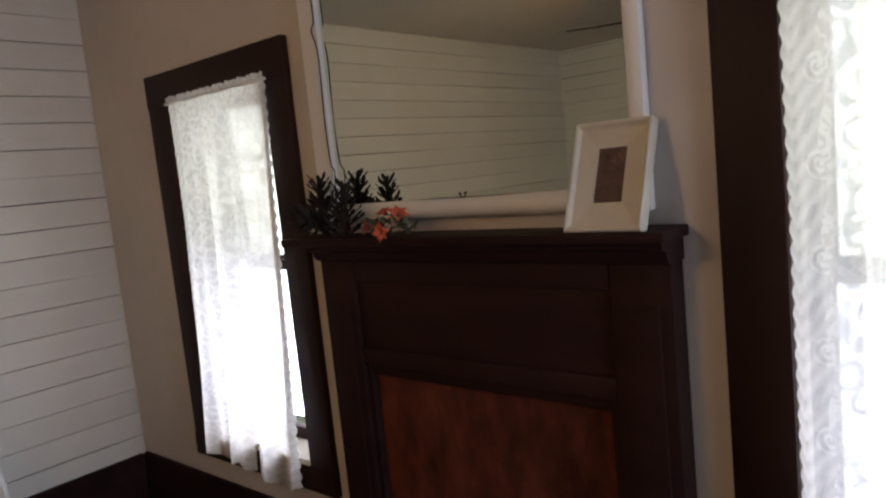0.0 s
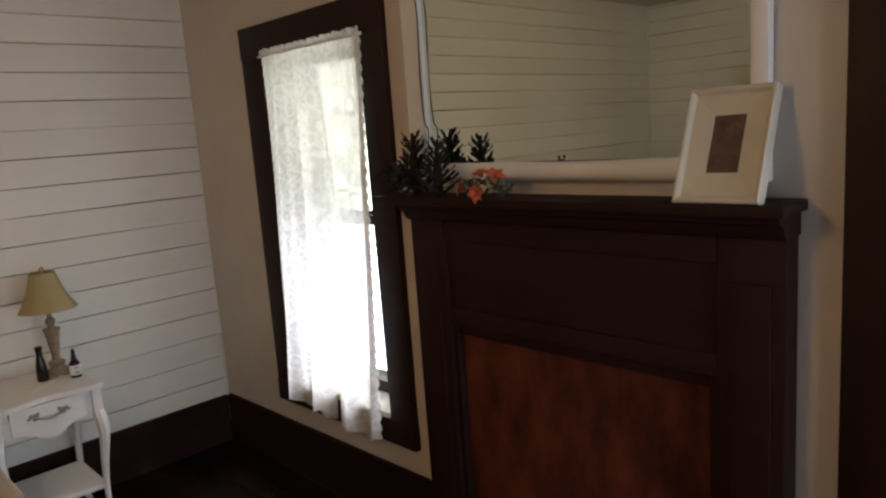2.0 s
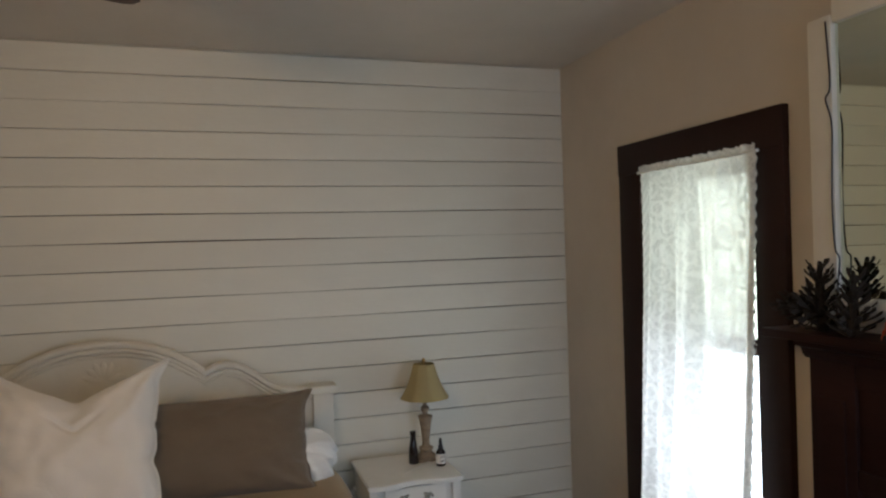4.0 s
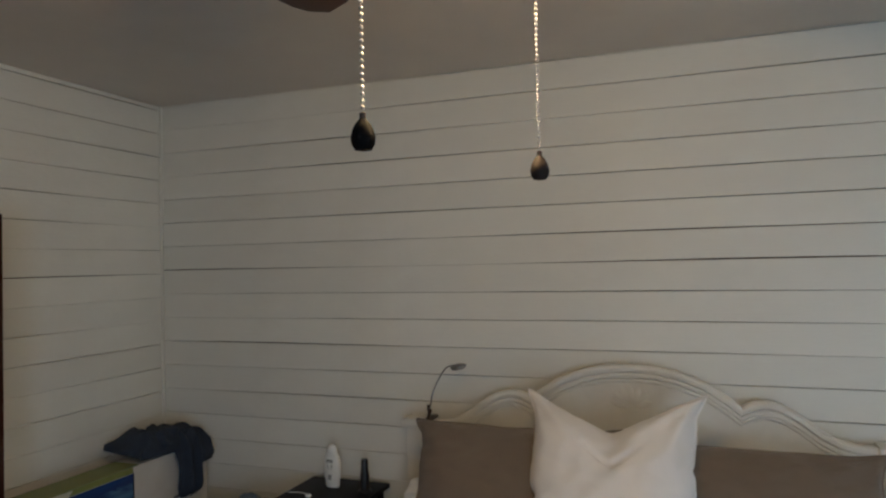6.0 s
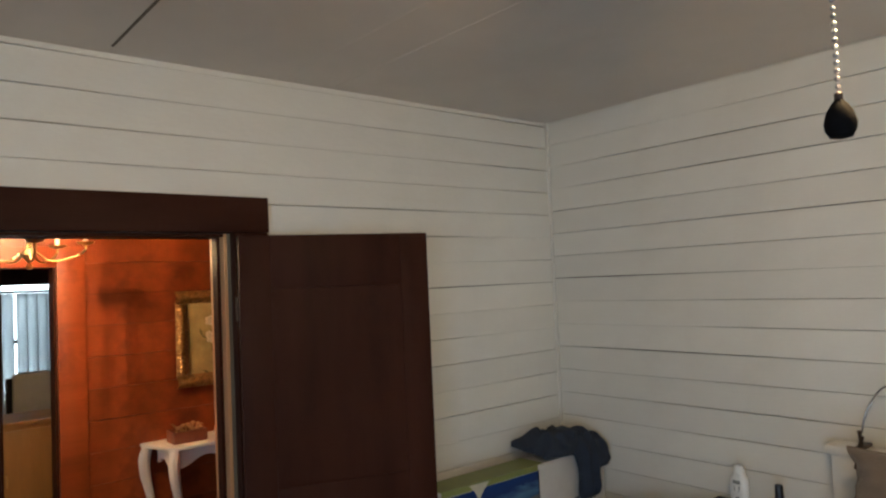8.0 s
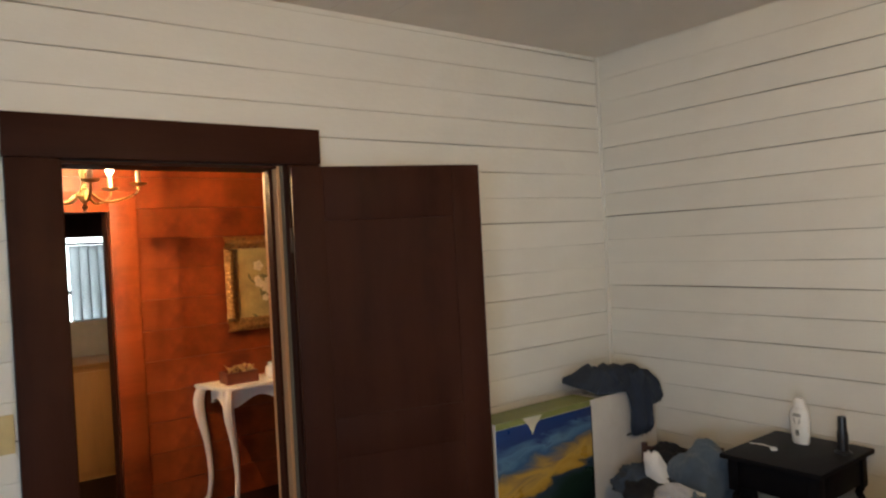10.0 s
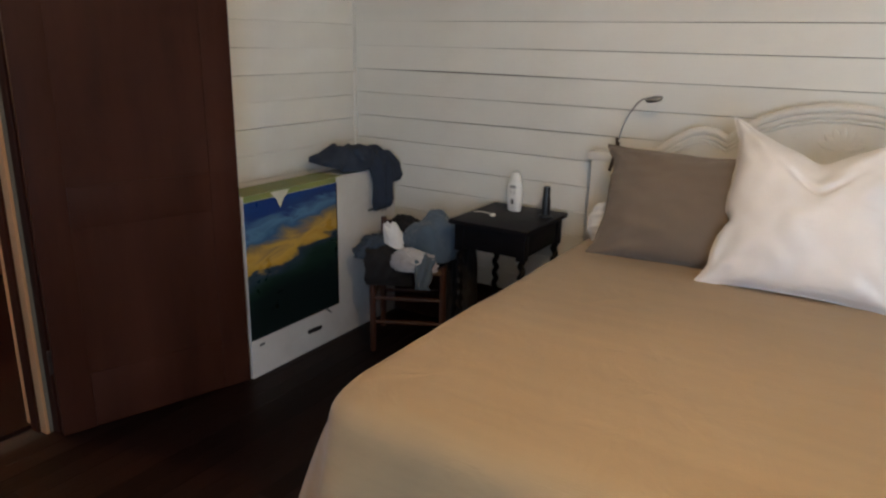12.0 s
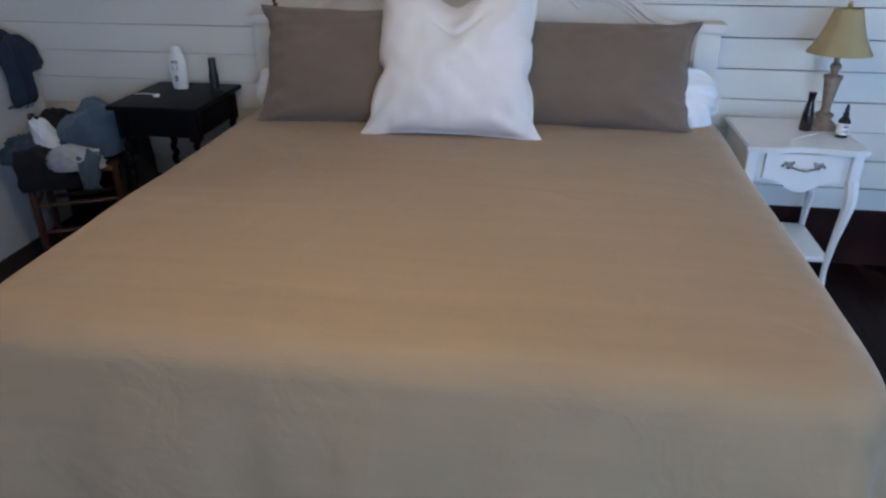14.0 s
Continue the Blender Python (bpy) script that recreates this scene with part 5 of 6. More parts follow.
draped("folded_jeans", pose(-2.80, 3.285, BH + 0.012, -4, 0, -3), [(-0.14, 0.018), (-0.07, 0.012), (0.0, 0.008), (0.05, 0.004), (0.09, -0.004)], 0.33, DENIM, "dark blue jeans folded on top of the carton", 3, 2.6, 0.05, 1.0, 0.02)
draped("bunched_jeans", pose(-2.80, 3.31, BH + 0.05, 0, 0, 12), [(-0.1, 0.0), (-0.03, 0.022), (0.03, 0.026), (0.085, 0.0)], 0.22, DENIM, "bunched waist of dark blue jeans on the carton", 5, 2.2, 0.022, 0.85, 0.016)
draped("hanging_jeans", pose(-2.80, 3.385, BH + 0.03, 0, 0, 3), [(-0.11, 0.03), (-0.02, 0.025), (0.05, 0.01), (0.085, -0.02), (0.097, -0.09), (0.1, -0.17), (0.09, -0.235)], 0.27, DENIM, "leg of dark blue jeans hanging over the carton", 8, 2.5, 0.022, 0.45, 0.02)
draped("jeans_cuff", pose(-2.79, 3.46, BH + 0.026, 0, 0, 10), [(-0.08, 0.02), (0.0, 0.018), (0.06, 0.0), (0.1, -0.05), (0.105, -0.1)], 0.12, DENIM, "turned cuff of dark blue jeans over the carton's edge", 18, 1.5, 0.018, 0.85, 0.01)

# ---- chair heaped with clothes ----
CHAIRWOOD = surface("worn_brown_wood", (0.06, 0.022, 0.012), 0.45, 0.3, 10, (1, 1, 0.2), 0.2, 90)
RUSH = surface("woven_seat", (0.16, 0.1, 0.05), 0.8, 0.3, 30, (1, 0.1, 1), 0.5)
ch = thing("chair", pose(-2.43, 3.27, 0, 0, 0, 28), "small brown ladder-back chair heaped with clothes", "chair")
CW, CD, CH = 0.165, 0.155, 0.42
for sx in (-1, 1):
    for sy, top in ((-1, CH + 0.015), (1, 0.58)):
        bm = bmesh.new()
        tube(bm, [(sx * CW, sy * CD, 0), (sx * CW, sy * CD, 0.2), (sx * CW, sy * CD + (0.03 if sy > 0 else 0) * (top > 0.5), top)], [0.013, 0.016, 0.014], 10)
        part("leg", bm, CHAIRWOOD, ch)
part("seat", boxes((-CW - 0.012, CW + 0.012, -CD - 0.012, CD + 0.012, CH - 0.025, CH), bevel=0.008), RUSH, ch)
for z, y in ((0.27, -CD), (0.15, -CD), (0.2, CD)):
    bm = bmesh.new()
    tube(bm, [(-CW, y, z), (0, y, z), (CW, y, z)], [0.009, 0.012, 0.009], 8)
    part("rung", bm, CHAIRWOOD, ch)
for s in (-1, 1):
    bm = bmesh.new()
    tube(bm, [(s * CW, -CD, 0.27), (s * CW, CD, 0.27)], 0.01, 8)
    part("rung", bm, CHAIRWOOD, ch)
for z in (0.45, 0.52):
    part("slat", boxes((-CW, CW, CD + 0.012, CD + 0.024, z, z + 0.05), bevel=0.004), CHAIRWOOD, ch)

MID_DENIM = weave("mid_blue_denim", (0.045, 0.066, 0.098), 0.0016, 0.9, 0.3, 0.6, 0.03)
heap("black_trousers", pose(-2.44, 3.25, CH, 0, 0, 30), (0.215, 0.18, 0.08), BLACK_CLOTH, "black trousers crumpled on the chair seat", 1.0)
draped("hanging_trousers", pose(-2.43, 3.10, CH + 0.05, 0, 0, -62), [(-0.08, 0.02), (0.0, 0.022), (0.035, 0.0), (0.045, -0.06), (0.046, -0.12)], 0.24, BLACK_CLOTH, "black trouser leg hanging over the chair seat", 15, 2, 0.014, 0.9, 0.01)
heap("faded_jeans", pose(-2.535, 3.17, CH + 0.02, 0, 8, 50), (0.125, 0.105, 0.075), MID_DENIM, "faded blue jeans crumpled on the chair", 5.0)
heap("dark_shirt", pose(-2.47, 3.29, CH + 0.06, 0, 0, 10), (0.13, 0.1, 0.1), BLACK_CLOTH, "dark shirt thrown over the chair back", 9.0)
heap("blue_shirt", pose(-2.30, 3.25, CH + 0.05, 6, 0, 30), (0.12, 0.105, 0.15), PALE_DENIM, "pale blue denim shirt heaped on the chair", 31.0, 1.4, 0.05)
heap("white_shirt", pose(-2.435, 3.175, CH + 0.06, 0, -22, 20), (0.05, 0.045, 0.115), SHEET, "white cloth among the clothes on the chair", 17.0, 2.0, 0.1)
heap("grey_print_shirt", pose(-2.30, 3.10, CH + 0.015, 0, 0, 25), (0.105, 0.05, 0.07), GREY_CLOTH, "pale grey patterned shirt crumpled on the chair", 21.0, 2.6, 0.28)
draped("hanging_shirt", pose(-2.255, 3.12, CH + 0.04, 0, 0, -62), [(-0.08, 0.02), (0.0, 0.03), (0.04, 0.0), (0.05, -0.06), (0.052, -0.1)], 0.1, PALE_DENIM, "hanging tail of a faded blue shirt", 12, 2, 0.01, 0.7, 0.008)
heap("black_bag", pose(-2.205, 3.36, 0.0, 0, 0, 10), (0.075, 0.12, 0.41), BLACK_CLOTH, "soft black bag standing between chair and table", 25.0, 2.0, 0.15)


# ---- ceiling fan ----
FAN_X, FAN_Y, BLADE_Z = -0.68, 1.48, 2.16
FANWOOD = surface("reddish_fan_blade", (0.036, 0.015, 0.012), 0.45, 0.3, 6, (1, 0.15, 1), 0.15, 80)
fan = thing("ceiling_fan", pose(FAN_X, FAN_Y, 0), "dark bronze ceiling fan with reddish wooden blades and pull chains", "ceiling fan")
bm = bmesh.new()
lathe(bm, [(0.07, TOP), (0.068, TOP - 0.03), (0.03, TOP - 0.055), (0.014, TOP - 0.06), (0.014, 2.29), (0.05, 2.28), (0.1, 2.26), (0.115, 2.22), (0.11, 2.18), (0.07, 2.165), (0.065, 2.13), (0.055, 2.105), (0.02, 2.1)][::-1], seg=28)
part("motor", bm, BRONZE, fan)
for k in range(5):
    m = Matrix.Rotation(radians(140 + 72 * k), 4, "Z")
    out = [(0.17, -0.05), (0.3, -0.062), (0.53, -0.07), (0.598, -0.062), (0.626, -0.03), (0.632, 0), (0.626, 0.03), (0.598, 0.062), (0.53, 0.07), (0.3, 0.062), (0.17, 0.05)]
    bm = bmesh.new()
    plate(bm, out, "z", -0.004, 0.004)
    bmesh.ops.transform(bm, matrix=m @ pose(0, 0, BLADE_Z, 11), verts=bm.verts)
    blade = part("blade", bm, FANWOOD, fan)
    bm = bmesh.new()
    box(bm, 0.09, 0.22, -0.022, 0.022, -0.006, 0.002, 0.002)
    bmesh.ops.transform(bm, matrix=m @ pose(0, 0, BLADE_Z + 0.012, 6), verts=bm.verts)
    part("blade_iron", bm, BRONZE, blade)
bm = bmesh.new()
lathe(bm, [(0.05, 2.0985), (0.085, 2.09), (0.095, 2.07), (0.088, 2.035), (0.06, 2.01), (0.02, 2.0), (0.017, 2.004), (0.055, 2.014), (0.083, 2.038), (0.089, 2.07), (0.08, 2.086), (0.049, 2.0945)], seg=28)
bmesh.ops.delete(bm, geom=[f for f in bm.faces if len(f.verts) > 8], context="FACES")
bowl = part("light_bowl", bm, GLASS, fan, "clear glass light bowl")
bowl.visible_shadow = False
CHAIN = surface("nickel_bead", (0.5, 0.49, 0.47), 0.42, 0.1, 30, metal=1.0, bump=0)
bead = bmesh.new()
bmesh.ops.create_icosphere(bead, subdivisions=2, radius=0.0024)
bead_verts = [v.co.copy() for v in bead.verts]
bead_faces = [[v.index for v in f.verts] for f in bead.faces]
bead.free()


def pull_chain(x, y, low, high, material, size, label, pitch, big=0.0):
    verts, faces = [], []
    z = low + 0.022 * size
    while z < high:
        base = len(verts)
        k = (1.7 if 0 <= z - big < pitch else 1.0) * pitch / 0.0068
        verts += [(v.x * k, v.y * k, v.z * k + z) for v in bead_verts]
        faces += [[base + i for i in f] for f in bead_faces]
        z += pitch
    bm = bmesh.new()
    made = [bm.verts.new(v) for v in verts]
    for f in faces:
        bm.faces.new([made[i] for i in f])
    tube(bm, [(0, 0, low + 0.02), (0, 0, high)], 0.00035, 5)
    bmesh.ops.translate(bm, verts=bm.verts, vec=(x, y, 0))
    chain = part("pull_chain", bm, CHAIN, fan, "beaded metal pull chain")
    bm = bmesh.new()
    lathe(bm, [(0.002, -0.017), (0.009, -0.0155), (0.0125, -0.009), (0.0132, -0.003), (0.011, 0.006), (0.007, 0.013), (0.0035, 0.017), (0.003, 0.02)], (0, 0, 0), 20)
    bmesh.ops.transform(bm, matrix=Matrix.Translation((x, y, low)) @ Matrix.Scale(size, 4), verts=bm.verts)
    part("fob", bm, material, chain, label)
    bm = bmesh.new()
    lathe(bm, [(0.0036, 0.017), (0.0036, 0.0225), (0.002, 0.024)], (0, 0, 0), 10)
    bmesh.ops.transform(bm, matrix=Matrix.Translation((x, y, low)) @ Matrix.Scale(size, 4), verts=bm.verts)
    part("ferrule", bm, BRONZE, chain)


DARK_FOB = surface("black_wood_fob", (0.005, 0.0045, 0.0045), 0.75, 0.2, 40, bump=0.1, gloss=0.05)
BRONZE_FOB = surface("bronze_fob", (0.025, 0.018, 0.014), 0.6, 0.3, 60, bump=0.1, metal=0.1, gloss=0.15)
pull_chain(-0.758 - FAN_X, 1.363 - FAN_Y, 1.789, 2.16, DARK_FOB, 0.98, "dark drop-shaped fob", 0.0068)
pull_chain(-0.607 - FAN_X, 1.503 - FAN_Y, 1.762, 2.14, BRONZE_FOB, 0.82, "bronze drop-shaped fob", 0.0058, 1.985)

# switch plate beside the door
swp = thing("light_switch", pose(WEST + 0.0045, 0.862, 1.06), "yellowed plastic light switch plate beside the doorway", "light switch")
IVORY = surface("yellowed_plastic", (0.52, 0.42, 0.2), 0.4, 0.08, 20, bump=0)
part("plate", boxes((0, 0.006, -0.036, 0.036, -0.058, 0.058), bevel=0.003), IVORY, swp)
part("toggle", boxes((0.006, 0.016, -0.004, 0.004, -0.008, 0.01), bevel=0.002), IVORY, swp)

# ceiling seams
for k, (xa, xb, ya) in enumerate(((-3.02, 1.42, 2.26), (-3.02, 1.42, 1.39), (-3.02, 1.42, 2.03), (-3.02, 1.42, 0.2))):
    setting("trim", boxes((xa, xb, ya - 0.006, ya + 0.006, TOP - 0.0014, TOP + 0.002), bevel=0.0006), CEILING, "flat painted seam strip on the ceiling", "trim")
setting("ceiling_crack", boxes((-2.96, -2.46, 1.375, 1.383, TOP - 0.0025, TOP + 0.001)), GAP, "dark open crack along a ceiling seam", "trim")
setting("corner_bead", boxes((WEST + 0.003, WEST + 0.0195, NORTH - 0.014, NORTH - 0.004, 0.247, TOP - 0.001), bevel=0.002), WHITE_BOARD, "painted bead in the corner of the board walls", "trim")

# ---- hall ----
pic = thing("framed_painting", pose(HALL_W + 0.004, 2.585, 1.055), "flower painting in an ornate gilt frame on the red wall", "painting")
GILT = surface("worn_gilt", (0.34, 0.19, 0.055), 0.38, 0.4, 40, metal=0.6, bump=0.6, second=(0.16, 0.08, 0.03), amount=0.7, depth=0.004)
pw, ph = 0.31, 0.615


def ornate_rail(a, b, inward):
    bm = bmesh.new()
    a, b, inward = Vector(a), Vector(b), Vector(inward)
    n = 40

    def place(u, v):
        p = a.lerp(b, u) + inward * 0.085 * v
        rise = 0.012 + 0.028 * math.sin(math.pi * min(1, v * 1.2)) ** 0.8
        rise += 0.0045 * math.sin(u * (b - a).length * 210) * math.sin(v * 9) + 0.004 * noise.noise((u * 40, v * 12, 3))
        return Vector((rise * (v < 0.999) + 0.004, p.y, p.z))
    grid_sheet(bm, n * 2, 12, place)
    return bm


for a, b, i in (((0, -pw, 0), (0, pw, 0), (0, 0, 1)), ((0, pw, ph), (0, -pw, ph), (0, 0, -1)), ((0, -pw, ph - 0.085), (0, -pw, 0.085), (0, 1, 0)), ((0, pw, 0.085), (0, pw, ph - 0.085), (0, -1, 0))):
    part("gilt_rail", ornate_rail(a, b, i), GILT, pic)
CANVAS = surface("painted_canvas", (0.42, 0.33, 0.12), 0.6, 0.3, 9, bump=0.2, second=(0.25, 0.22, 0.08), amount=0.7)
part("canvas", boxes((0.0, 0.008, -pw + 0.05, pw - 0.05, 0.05, ph - 0.05)), CANVAS, pic, "yellow-green painted canvas", smooth=False)
BLOSSOM = surface("painted_blossom", (0.72, 0.62, 0.4), 0.6, 0.2, 50)
bm = bmesh.new()
rnd = random.Random(6)
for k in range(14):
    cy, cz, r = rnd.gauss(0.0, 0.055), rnd.gauss(0.31, 0.06), rnd.uniform(0.016, 0.034)
    plate(bm, [(cy + r * (1 + 0.16 * math.cos(5 * a)) * math.cos(a), cz + r * (1 + 0.16 * math.cos(5 * a)) * math.sin(a)) for a in [j * 0.3142 for j in range(20)]], "x", 0.0082, 0.0092 + 0.0003 * k)
OLIVE = surface("painted_foliage", (0.16, 0.15, 0.05), 0.6, 0.3, 40)
leaves = bmesh.new()
for k in range(26):
    cy, cz, way, long = rnd.gauss(0.0, 0.08), rnd.gauss(0.29, 0.09), rnd.uniform(0, 6.28), rnd.uniform(0.02, 0.045)
    c, n = math.cos(way), math.sin(way)
    plate(leaves, [(cy + c * long, cz + n * long), (cy - n * long * 0.3, cz + c * long * 0.3), (cy - c * long, cz - n * long), (cy + n * long * 0.3, cz - c * long * 0.3)], "x", 0.0081, 0.0085 + 0.00002 * k)
part("foliage", leaves, OLIVE, pic, "painted olive leaves", smooth=False)
part("blossom", bm, BLOSSOM, pic, "pale painted blossoms", smooth=False)

con = thing("console_table", pose(-4.90, 2.70, 0), "white painted console table with cabriole legs and carved apron", "table")
cw, cd, chh = 0.62, 0.165, 0.755
outl = [(-cd, -cw - 0.035), (cd - 0.05, -cw + 0.05), (cd - 0.02, -cw + 0.065), (cd, -cw + 0.1), (cd - 0.012, -cw * 0.5), (cd, 0), (cd - 0.012, cw * 0.5), (cd, cw - 0.1), (cd - 0.02, cw - 0.065), (cd - 0.05, cw - 0.05), (-cd, cw + 0.035)]
bm = bmesh.new()
plate(bm, outl, "z", chh - 0.022, chh)
bmesh.ops.bevel(bm, geom=[e for e in bm.edges if abs(e.verts[0].co.z - e.verts[1].co.z) < 1e-5], offset=0.006, segments=2, affect="EDGES")
part("top", bm, WHITE_PAINT, con)
bm = bmesh.new()
drop = [(-cw + 0.1 + (2 * cw - 0.2) * k / 40, chh - 0.1 - 0.03 * math.cos(k / 40 * 6 * math.pi)) for k in range(41)]
plate(bm, drop + [(cw - 0.1, chh - 0.023), (-cw + 0.1, chh - 0.023)], "x", cd - 0.045, cd - 0.028)
part("apron", bm, WHITE_PAINT, con, "scalloped carved apron")
bm = bmesh.new()
drop = [(-cd + 0.06 + (2 * cd - 0.12) * k / 20, chh - 0.1 - 0.02 * math.cos(k / 20 * 2 * math.pi)) for k in range(21)]
plate(bm, drop + [(cd - 0.06, chh - 0.023), (-cd + 0.06, chh - 0.023)], "y", -cw + 0.055, -cw + 0.071)
part("apron", bm, WHITE_PAINT, con)
for sx in (-1, 1):
    for sy in (-1, 1):
        bm = bmesh.new()
        o = Vector((sx * 0.6, sy, 0)).normalized()
        base = Vector((sx * (cd - 0.05), sy * (cw - (0.1 if sx > 0 else 0.01)), 0))
        pts = [base + o * off + Vector((0, 0, z)) for z, off in ((0, 0.012), (0.03, 0.014), (0.07, -0.004), (0.2, -0.02), (0.4, -0.006), (0.56, 0.024), (0.66, 0.03), (chh - 0.024, 0.012))]
        cp = curve_points(pts, 4)
        rad = (0.02, 0.021, 0.015, 0.016, 0.021, 0.031, 0.035, 0.03)
        rr = [r for k in range(7) for r in (rad[k] + (rad[k + 1] - rad[k]) * j / 4 for j in range(4))] + [rad[-1]]
        tube(bm, cp, rr, 10)
        part("leg", bm, WHITE_PAINT, con)
tray = thing("wooden_tray", pose(-4.9, 2.28, chh), "small wooden box filled with dried flowers", "box")
BOXWOOD = surface("reddish_box_wood", (0.16, 0.05, 0.025), 0.5, 0.3, 12, bump=0.2)
part("side", boxes((-0.07, 0.07, -0.10, -0.09, 0, 0.07), (-0.07, 0.07, 0.09, 0.10, 0, 0.07), (-0.07, -0.06, -0.09, 0.09, 0, 0.07), (0.06, 0.07, -0.09, 0.09, 0, 0.07)), BOXWOOD, tray)
part("bottom", boxes((-0.06, 0.06, -0.09, 0.09, 0.0, 0.01)), BOXWOOD, tray)
bm = bmesh.new()
for k in range(60):
    a, h = rnd.uniform(0, 6.28), rnd.uniform(0.2, 1.2)
    leaf(bm, (rnd.uniform(-0.045, 0.045), rnd.uniform(-0.07, 0.075), rnd.uniform(0.04, 0.09)), (math.cos(a), math.sin(a), h), (0, 0, 1), 0.035, 0.011)
DRIED = surface("dried_petals", (0.42, 0.27, 0.12), 0.8, 0.3, 60, bump=0.3, second=(0.2, 0.09, 0.03), amount=0.6)
part("dried_flowers", bm, DRIED, tray, "pale dried petals")
jar = thing("white_jar", pose(-4.87, 2.50, chh), "small white ceramic jar on the console", "jar")
bm = bmesh.new()
lathe(bm, [(0.035, 0), (0.05, 0.01), (0.058, 0.04), (0.052, 0.07), (0.036, 0.085), (0.04, 0.098), (0.032, 0.1)], seg=22)
part("body", bm, surface("white_ceramic", (0.8, 0.78, 0.73), 0.2, 0.04, 10, bump=0), jar)
vs = thing("dried_arrangement", pose(-4.96, 2.62, chh), "brown dried flowers in a small vase", "vase")
bm = bmesh.new()
lathe(bm, [(0.03, 0), (0.04, 0.03), (0.03, 0.1), (0.022, 0.13), (0.028, 0.15)], seg=18)
part("vase", bm, BRASS, vs)
bm = bmesh.new()
for k in range(90):
    a, h = rnd.uniform(0, 6.28), rnd.uniform(0.2, 1.6)
    leaf(bm, (rnd.gauss(0, 0.03), rnd.gauss(0, 0.03), rnd.uniform(0.14, 0.3)), (math.cos(a), math.sin(a), h), (0, 0, 1), 0.04, 0.01)
tagged(part("stems", bm, DRIED, vs), kind="stuff")

chd = thing("chandelier", pose(-4.35, 1.36, 0.045), "brass candle chandelier with lit bulbs in the hall", "chandelier")
bm = bmesh.new()
lathe(bm, [(0.008, 1.76), (0.016, 1.775), (0.006, 1.79), (0.02, 1.81), (0.03, 1.83), (0.018, 1.86), (0.01, 1.9), (0.02, 1.94), (0.012, 1.98), (0.008, 2.1), (0.008, 2.5), (0.05, 2.535), (0.055, 2.575)], seg=18)
part("stem", bm, BRASS, chd)
CANDLE = surface("ivory_candle_tube", (0.75, 0.66, 0.5), 0.5, 0.05, 20, bump=0)
BULB = glow("lit_bulb", (1.0, 0.76, 0.45), 60.0)
for k in range(5):
    a = radians(-4 + 72 * k)
    c, s = math.cos(a), math.sin(a)
    bm = bmesh.new()
    tube(bm, curve_points([(0.02 * c, 0.02 * s, 1.85), (0.09 * c, 0.09 * s, 1.80), (0.19 * c, 0.19 * s, 1.815), (0.24 * c, 0.24 * s, 1.845), (0.245 * c, 0.245 * s, 1.88)], 6), 0.006, 8)
    arm = part("arm", bm, BRASS, chd)
    bm = bmesh.new()
    lathe(bm, [(0.01, 1.872), (0.036, 1.88), (0.042, 1.887), (0.012, 1.889)], (0.245 * c, 0.245 * s, 0), 16)
    part("drip_pan", bm, BRASS, arm)
    bm = bmesh.new()
    lathe(bm, [(0.0115, 1.888), (0.0115, 1.955)], (0.245 * c, 0.245 * s, 0), 12)
    part("candle", bm, CANDLE, arm)
    bm = bmesh.new()
    lathe(bm, [(0.007, 1.955), (0.018, 1.972), (0.021, 1.988), (0.013, 2.014), (0.002, 2.036)], (0.245 * c, 0.245 * s, 0), 12)
    part("bulb", bm, BULB, arm, "glowing candle bulb")

fdc = thing("far_door_casing", Matrix.Identity(4), "orange-brown stained casing round the far doorway", "door frame", kind="structure")
part("casing_side", boxes((HALL_W + 0.004, HALL_W + 0.024, FD_R, FD_R + 0.15, 0, FD_T + 0.12), bevel=0.003), RED_WOOD, fdc)
part("casing_side", boxes((HALL_W + 0.004, HALL_W + 0.024, FD_L - 0.15, FD_L, 0, FD_T + 0.12), bevel=0.003), RED_WOOD, fdc)
part("casing_head", boxes((HALL_W + 0.005, HALL_W + 0.026, FD_L, FD_R, FD_T, FD_T + 0.12), bevel=0.003), RED_WOOD, fdc)
part("jamb", boxes((-5.18, HALL_W + 0.003, FD_R - 0.015, FD_R - 0.001, 0, FD_T)), DARK_WOOD, fdc)

# ---- far room ----
VOILE = voile("white_voile", (0.7, 0.71, 0.71))
for y0, y1, sd in ((1.28, 1.86, 1), (1.9, 2.42, 2)):
    bm = bmesh.new()
    grid_sheet(bm, 60, 20, lambda u, v, y0=y0, y1=y1, sd=sd: Vector((FAR_W + 0.07 + 0.042 * math.sin(u * 38 + sd) * (0.4 + v), y0 + (y1 - y0) * (u + 0.04 * math.sin(u * 38 + sd + 1.4)), 1.72 - 1.3 * v)))
    ob = solo("tied_curtain", bm, VOILE, "grey-white curtain on rings in the far room", "curtain", group="far room curtains", sharp=180)
    ob.modifiers.new("thickness", "SOLIDIFY").thickness = 0.003
bm = bmesh.new()
tube(bm, [(FAR_W + 0.06, 1.2, 1.735), (FAR_W + 0.06, 2.5, 1.735)], 0.012, 10)
solo("curtain_rod", bm, BRONZE, "dark metal curtain rod", "curtain rod")
cab = thing("wooden_cabinet", pose(-6.35, 1.45, 0), "low golden oak cabinet in the far room", "cabinet")
OAK = surface("golden_oak", (0.36, 0.2, 0.07), 0.45, 0.2, 5, (1, 1, 0.15), 0.2, 90)
part("body", boxes((-0.22, 0.2, -0.38, 0.38, 0.0, 0.8), bevel=0.004), OAK, cab)
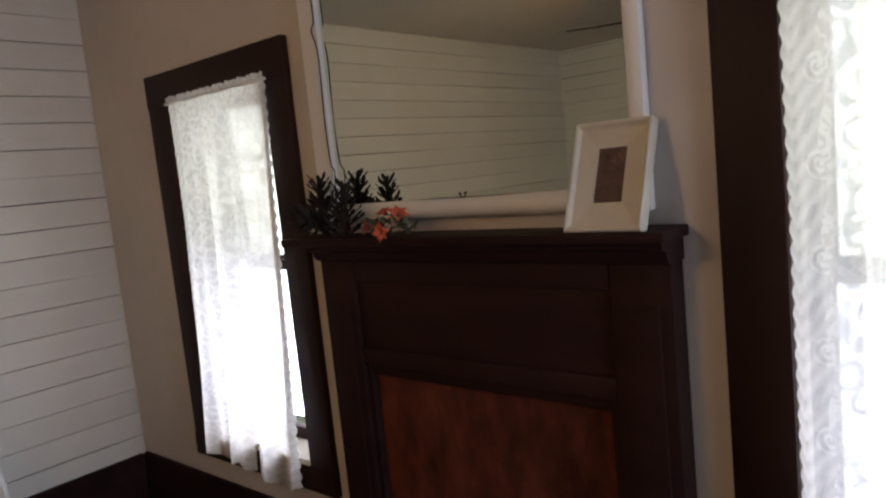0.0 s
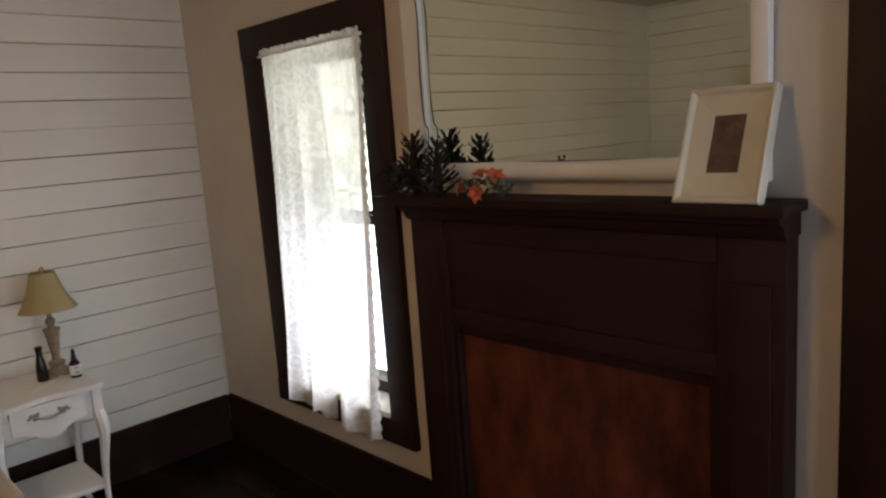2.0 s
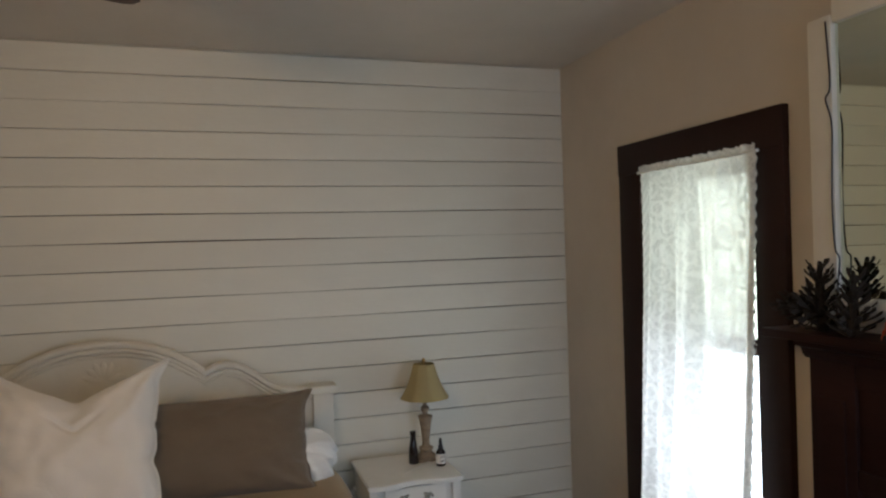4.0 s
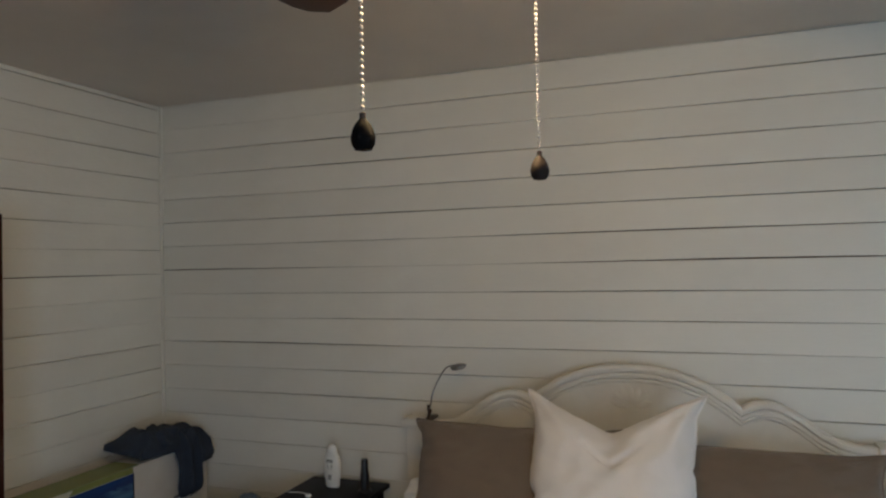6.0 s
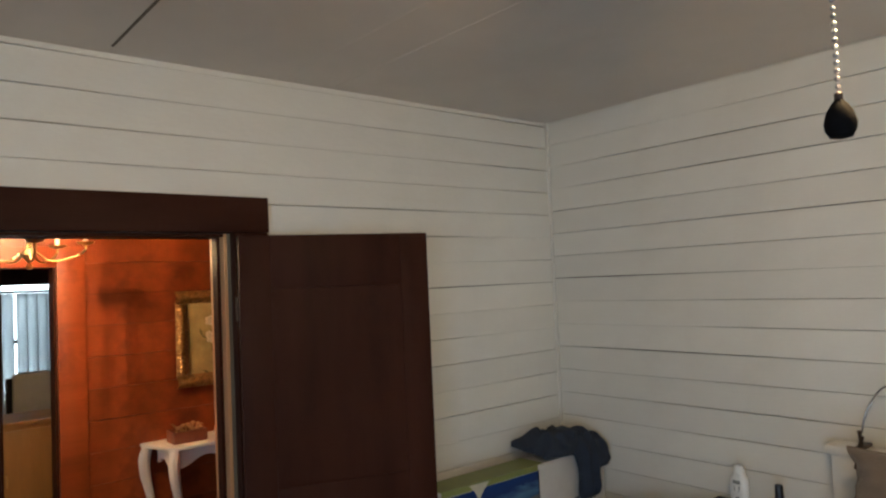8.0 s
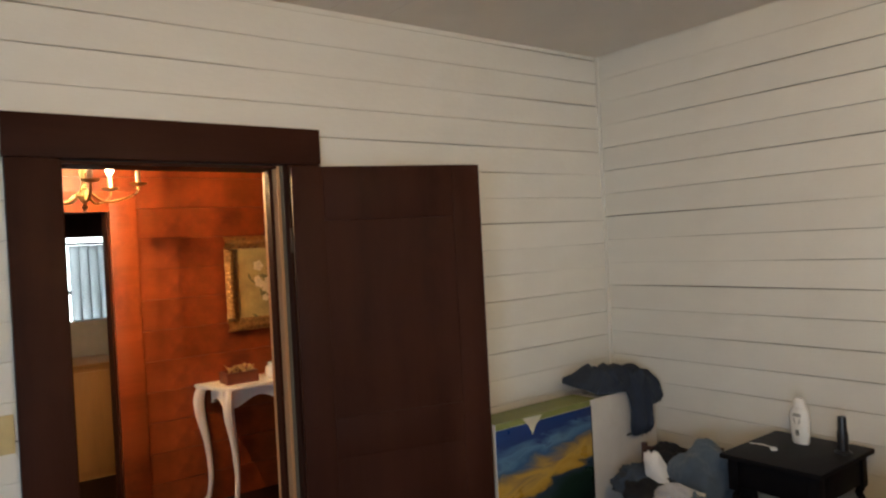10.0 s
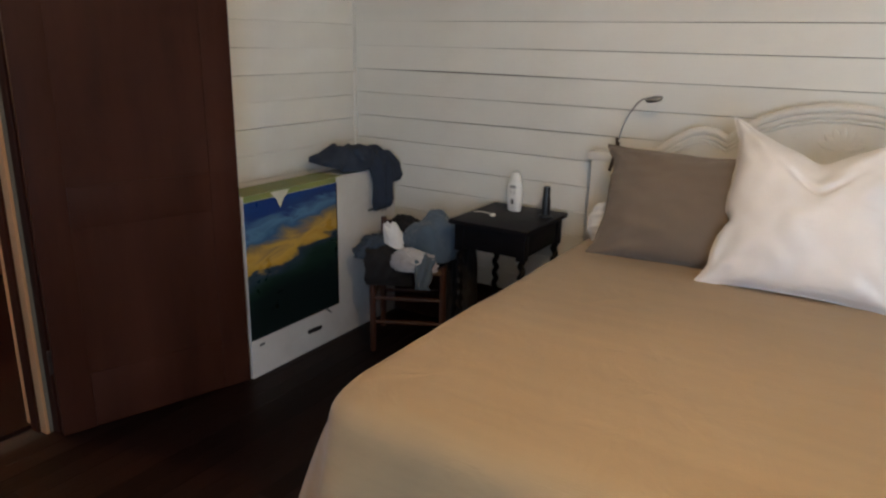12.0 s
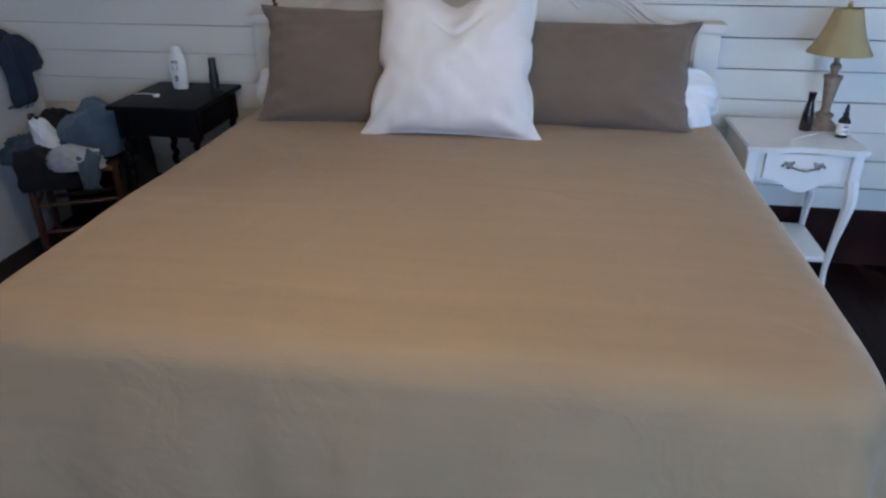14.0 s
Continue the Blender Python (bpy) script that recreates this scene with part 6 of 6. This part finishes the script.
part("top", boxes((-0.24, 0.225, -0.4, 0.4, 0.801, 0.83), bevel=0.006), OAK, cab)
for s in (-1, 1):
    d = part("door", boxes((0.201, 0.219, min(s * 0.01, s * 0.36), max(s * 0.01, s * 0.36), 0.06, 0.77), bevel=0.003), OAK, cab)
    part("handle", boxes((0.22, 0.236, s * 0.05 - 0.006, s * 0.05 + 0.006, 0.4, 0.48), bevel=0.003), BRASS, d)
seat = thing("armchair", pose(-7.3, 1.95, 0), "pale grey upholstered chair with a dark frame", "chair")
part("back", boxes((0.2, 0.32, -0.28, 0.28, 0.4, 1.08), bevel=0.05), GREY_CLOTH, seat)
part("seat", boxes((-0.3, 0.24, -0.28, 0.28, 0.3, 0.46), bevel=0.04), GREY_CLOTH, seat)
part("back_frame", boxes((0.321, 0.345, -0.33, -0.285, 0.1, 1.05), bevel=0.01), BLACK_WOOD, seat)
for sx in (-0.28, 0.26):
    for sy in (-0.25, 0.25):
        part("leg", boxes((sx - 0.02, sx + 0.02, sy - 0.02, sy + 0.02, 0, 0.3), bevel=0.003), BLACK_WOOD, seat)


# ---- boards of walls and floors, last ----
def board_mesh(name, long, high, gap_low, seed, material, depth=0.016, worn=0.28, rise=0.0):
    """A wall board with slightly uneven long edges: length along x, face towards -y, lying from z 0 to high."""
    rnd = random.Random(seed)
    n = 24
    bm = bmesh.new()
    rows = []
    for k in range(n + 1):
        x = long * k / n
        lo = gap_low * max(0, worn + rise * min(x, 1.8) + 1.0 * noise.noise((x * 0.8 + seed * 3.1, seed, 0.0)) + 0.15 * rnd.random())
        c = 0.0015
        rows.append([bm.verts.new(p) for p in ((x, 0, lo), (x, -depth + c, lo), (x, -depth, lo + c), (x, -depth, high - c), (x, -depth + c, high - 0.0004), (x, 0, high - 0.0004))])
    for a, b in zip(rows, rows[1:]):
        for j in range(5):
            bm.faces.new((a[j], b[j], b[j + 1], a[j + 1]))
    bm.faces.new(rows[0])
    bm.faces.new(list(reversed(rows[-1])))
    return mesh_of(name, bm, material, smooth=False)


PITCH = 0.1194


def lay_boards(parent, spans, offset, turn, seed, worn, rise=0.0):
    """spans(z0, z1) gives stretches (start, end) of a course; turn(start) gives the pose of a board's start at height z."""
    z = 2.365 + offset - PITCH * 19
    k = 0
    while z < TOP - 0.001:
        z0, z1 = max(z, 0.0), min(z + PITCH, TOP)
        for a, b in spans(z0, z1):
            ob = new("wall_board", board_mesh("wall_board", b - a, z1 - z0, 0.0054, seed + k, WHITE_BOARD, worn=worn, rise=rise))
            ob.matrix_world = turn(a, z0)
            ob.parent = parent
            ob["label"] = "off-white painted horizontal board"
            k += 1
        z += PITCH


lay_boards(wall_north, lambda a, b: [(WEST + 0.017, EAST - 0.001)], 0.0, lambda s, z: pose(s, NORTH + 0.012, z), 10, 0.1, 0.18)


def west_spans(a, b):
    if a >= 1.95:
        return [(SOUTH, NORTH - 0.005)]
    return [(SOUTH, 0.92), (1.925, NORTH - 0.005)]


lay_boards(wall_west, west_spans, -0.018, lambda s, z: pose(WEST - 0.012, s, z, 0, 0, 90), 60, 0.2)

z = 0.0
k = 0
while z < 2.62:
    z1 = min(z + 0.186, 2.62)
    stretches = [(1.61, 4.39)] if z1 <= FD_T else [(-0.39, 4.39)]
    if z < FD_T:
        stretches = [(1.61, 4.39), (-0.39, FD_L)]
    for a, b in stretches:
        ob = new("wall_board", board_mesh("wall_board", b - a, z1 - z, 0.0028, 200 + k, RED_WOOD, 0.014))
        ob.matrix_world = pose(HALL_W - 0.012, a, z, 0, 0, 90)
        ob.parent = hall_wall_west
        k += 1
    z += 0.186

floor = bpy.data.objects["floor"]
rnd = random.Random(77)
x = WEST + 0.001
meshes = {}
while x < EAST:
    w = min(0.083, EAST - x)
    cut = rnd.uniform(SOUTH + 0.6, NORTH - 0.6)
    for a, b in ((SOUTH + 0.001, cut - 0.0008), (cut + 0.0008, NORTH)):
        bm = boxes((0, w - 0.0014, 0, b - a, -0.018, 0.0))
        ob = part("floor_board", bm, FLOORWOOD, floor, smooth=False)
        ob.location = (x, a, rnd.uniform(-0.0006, 0.0))
    x += 0.083
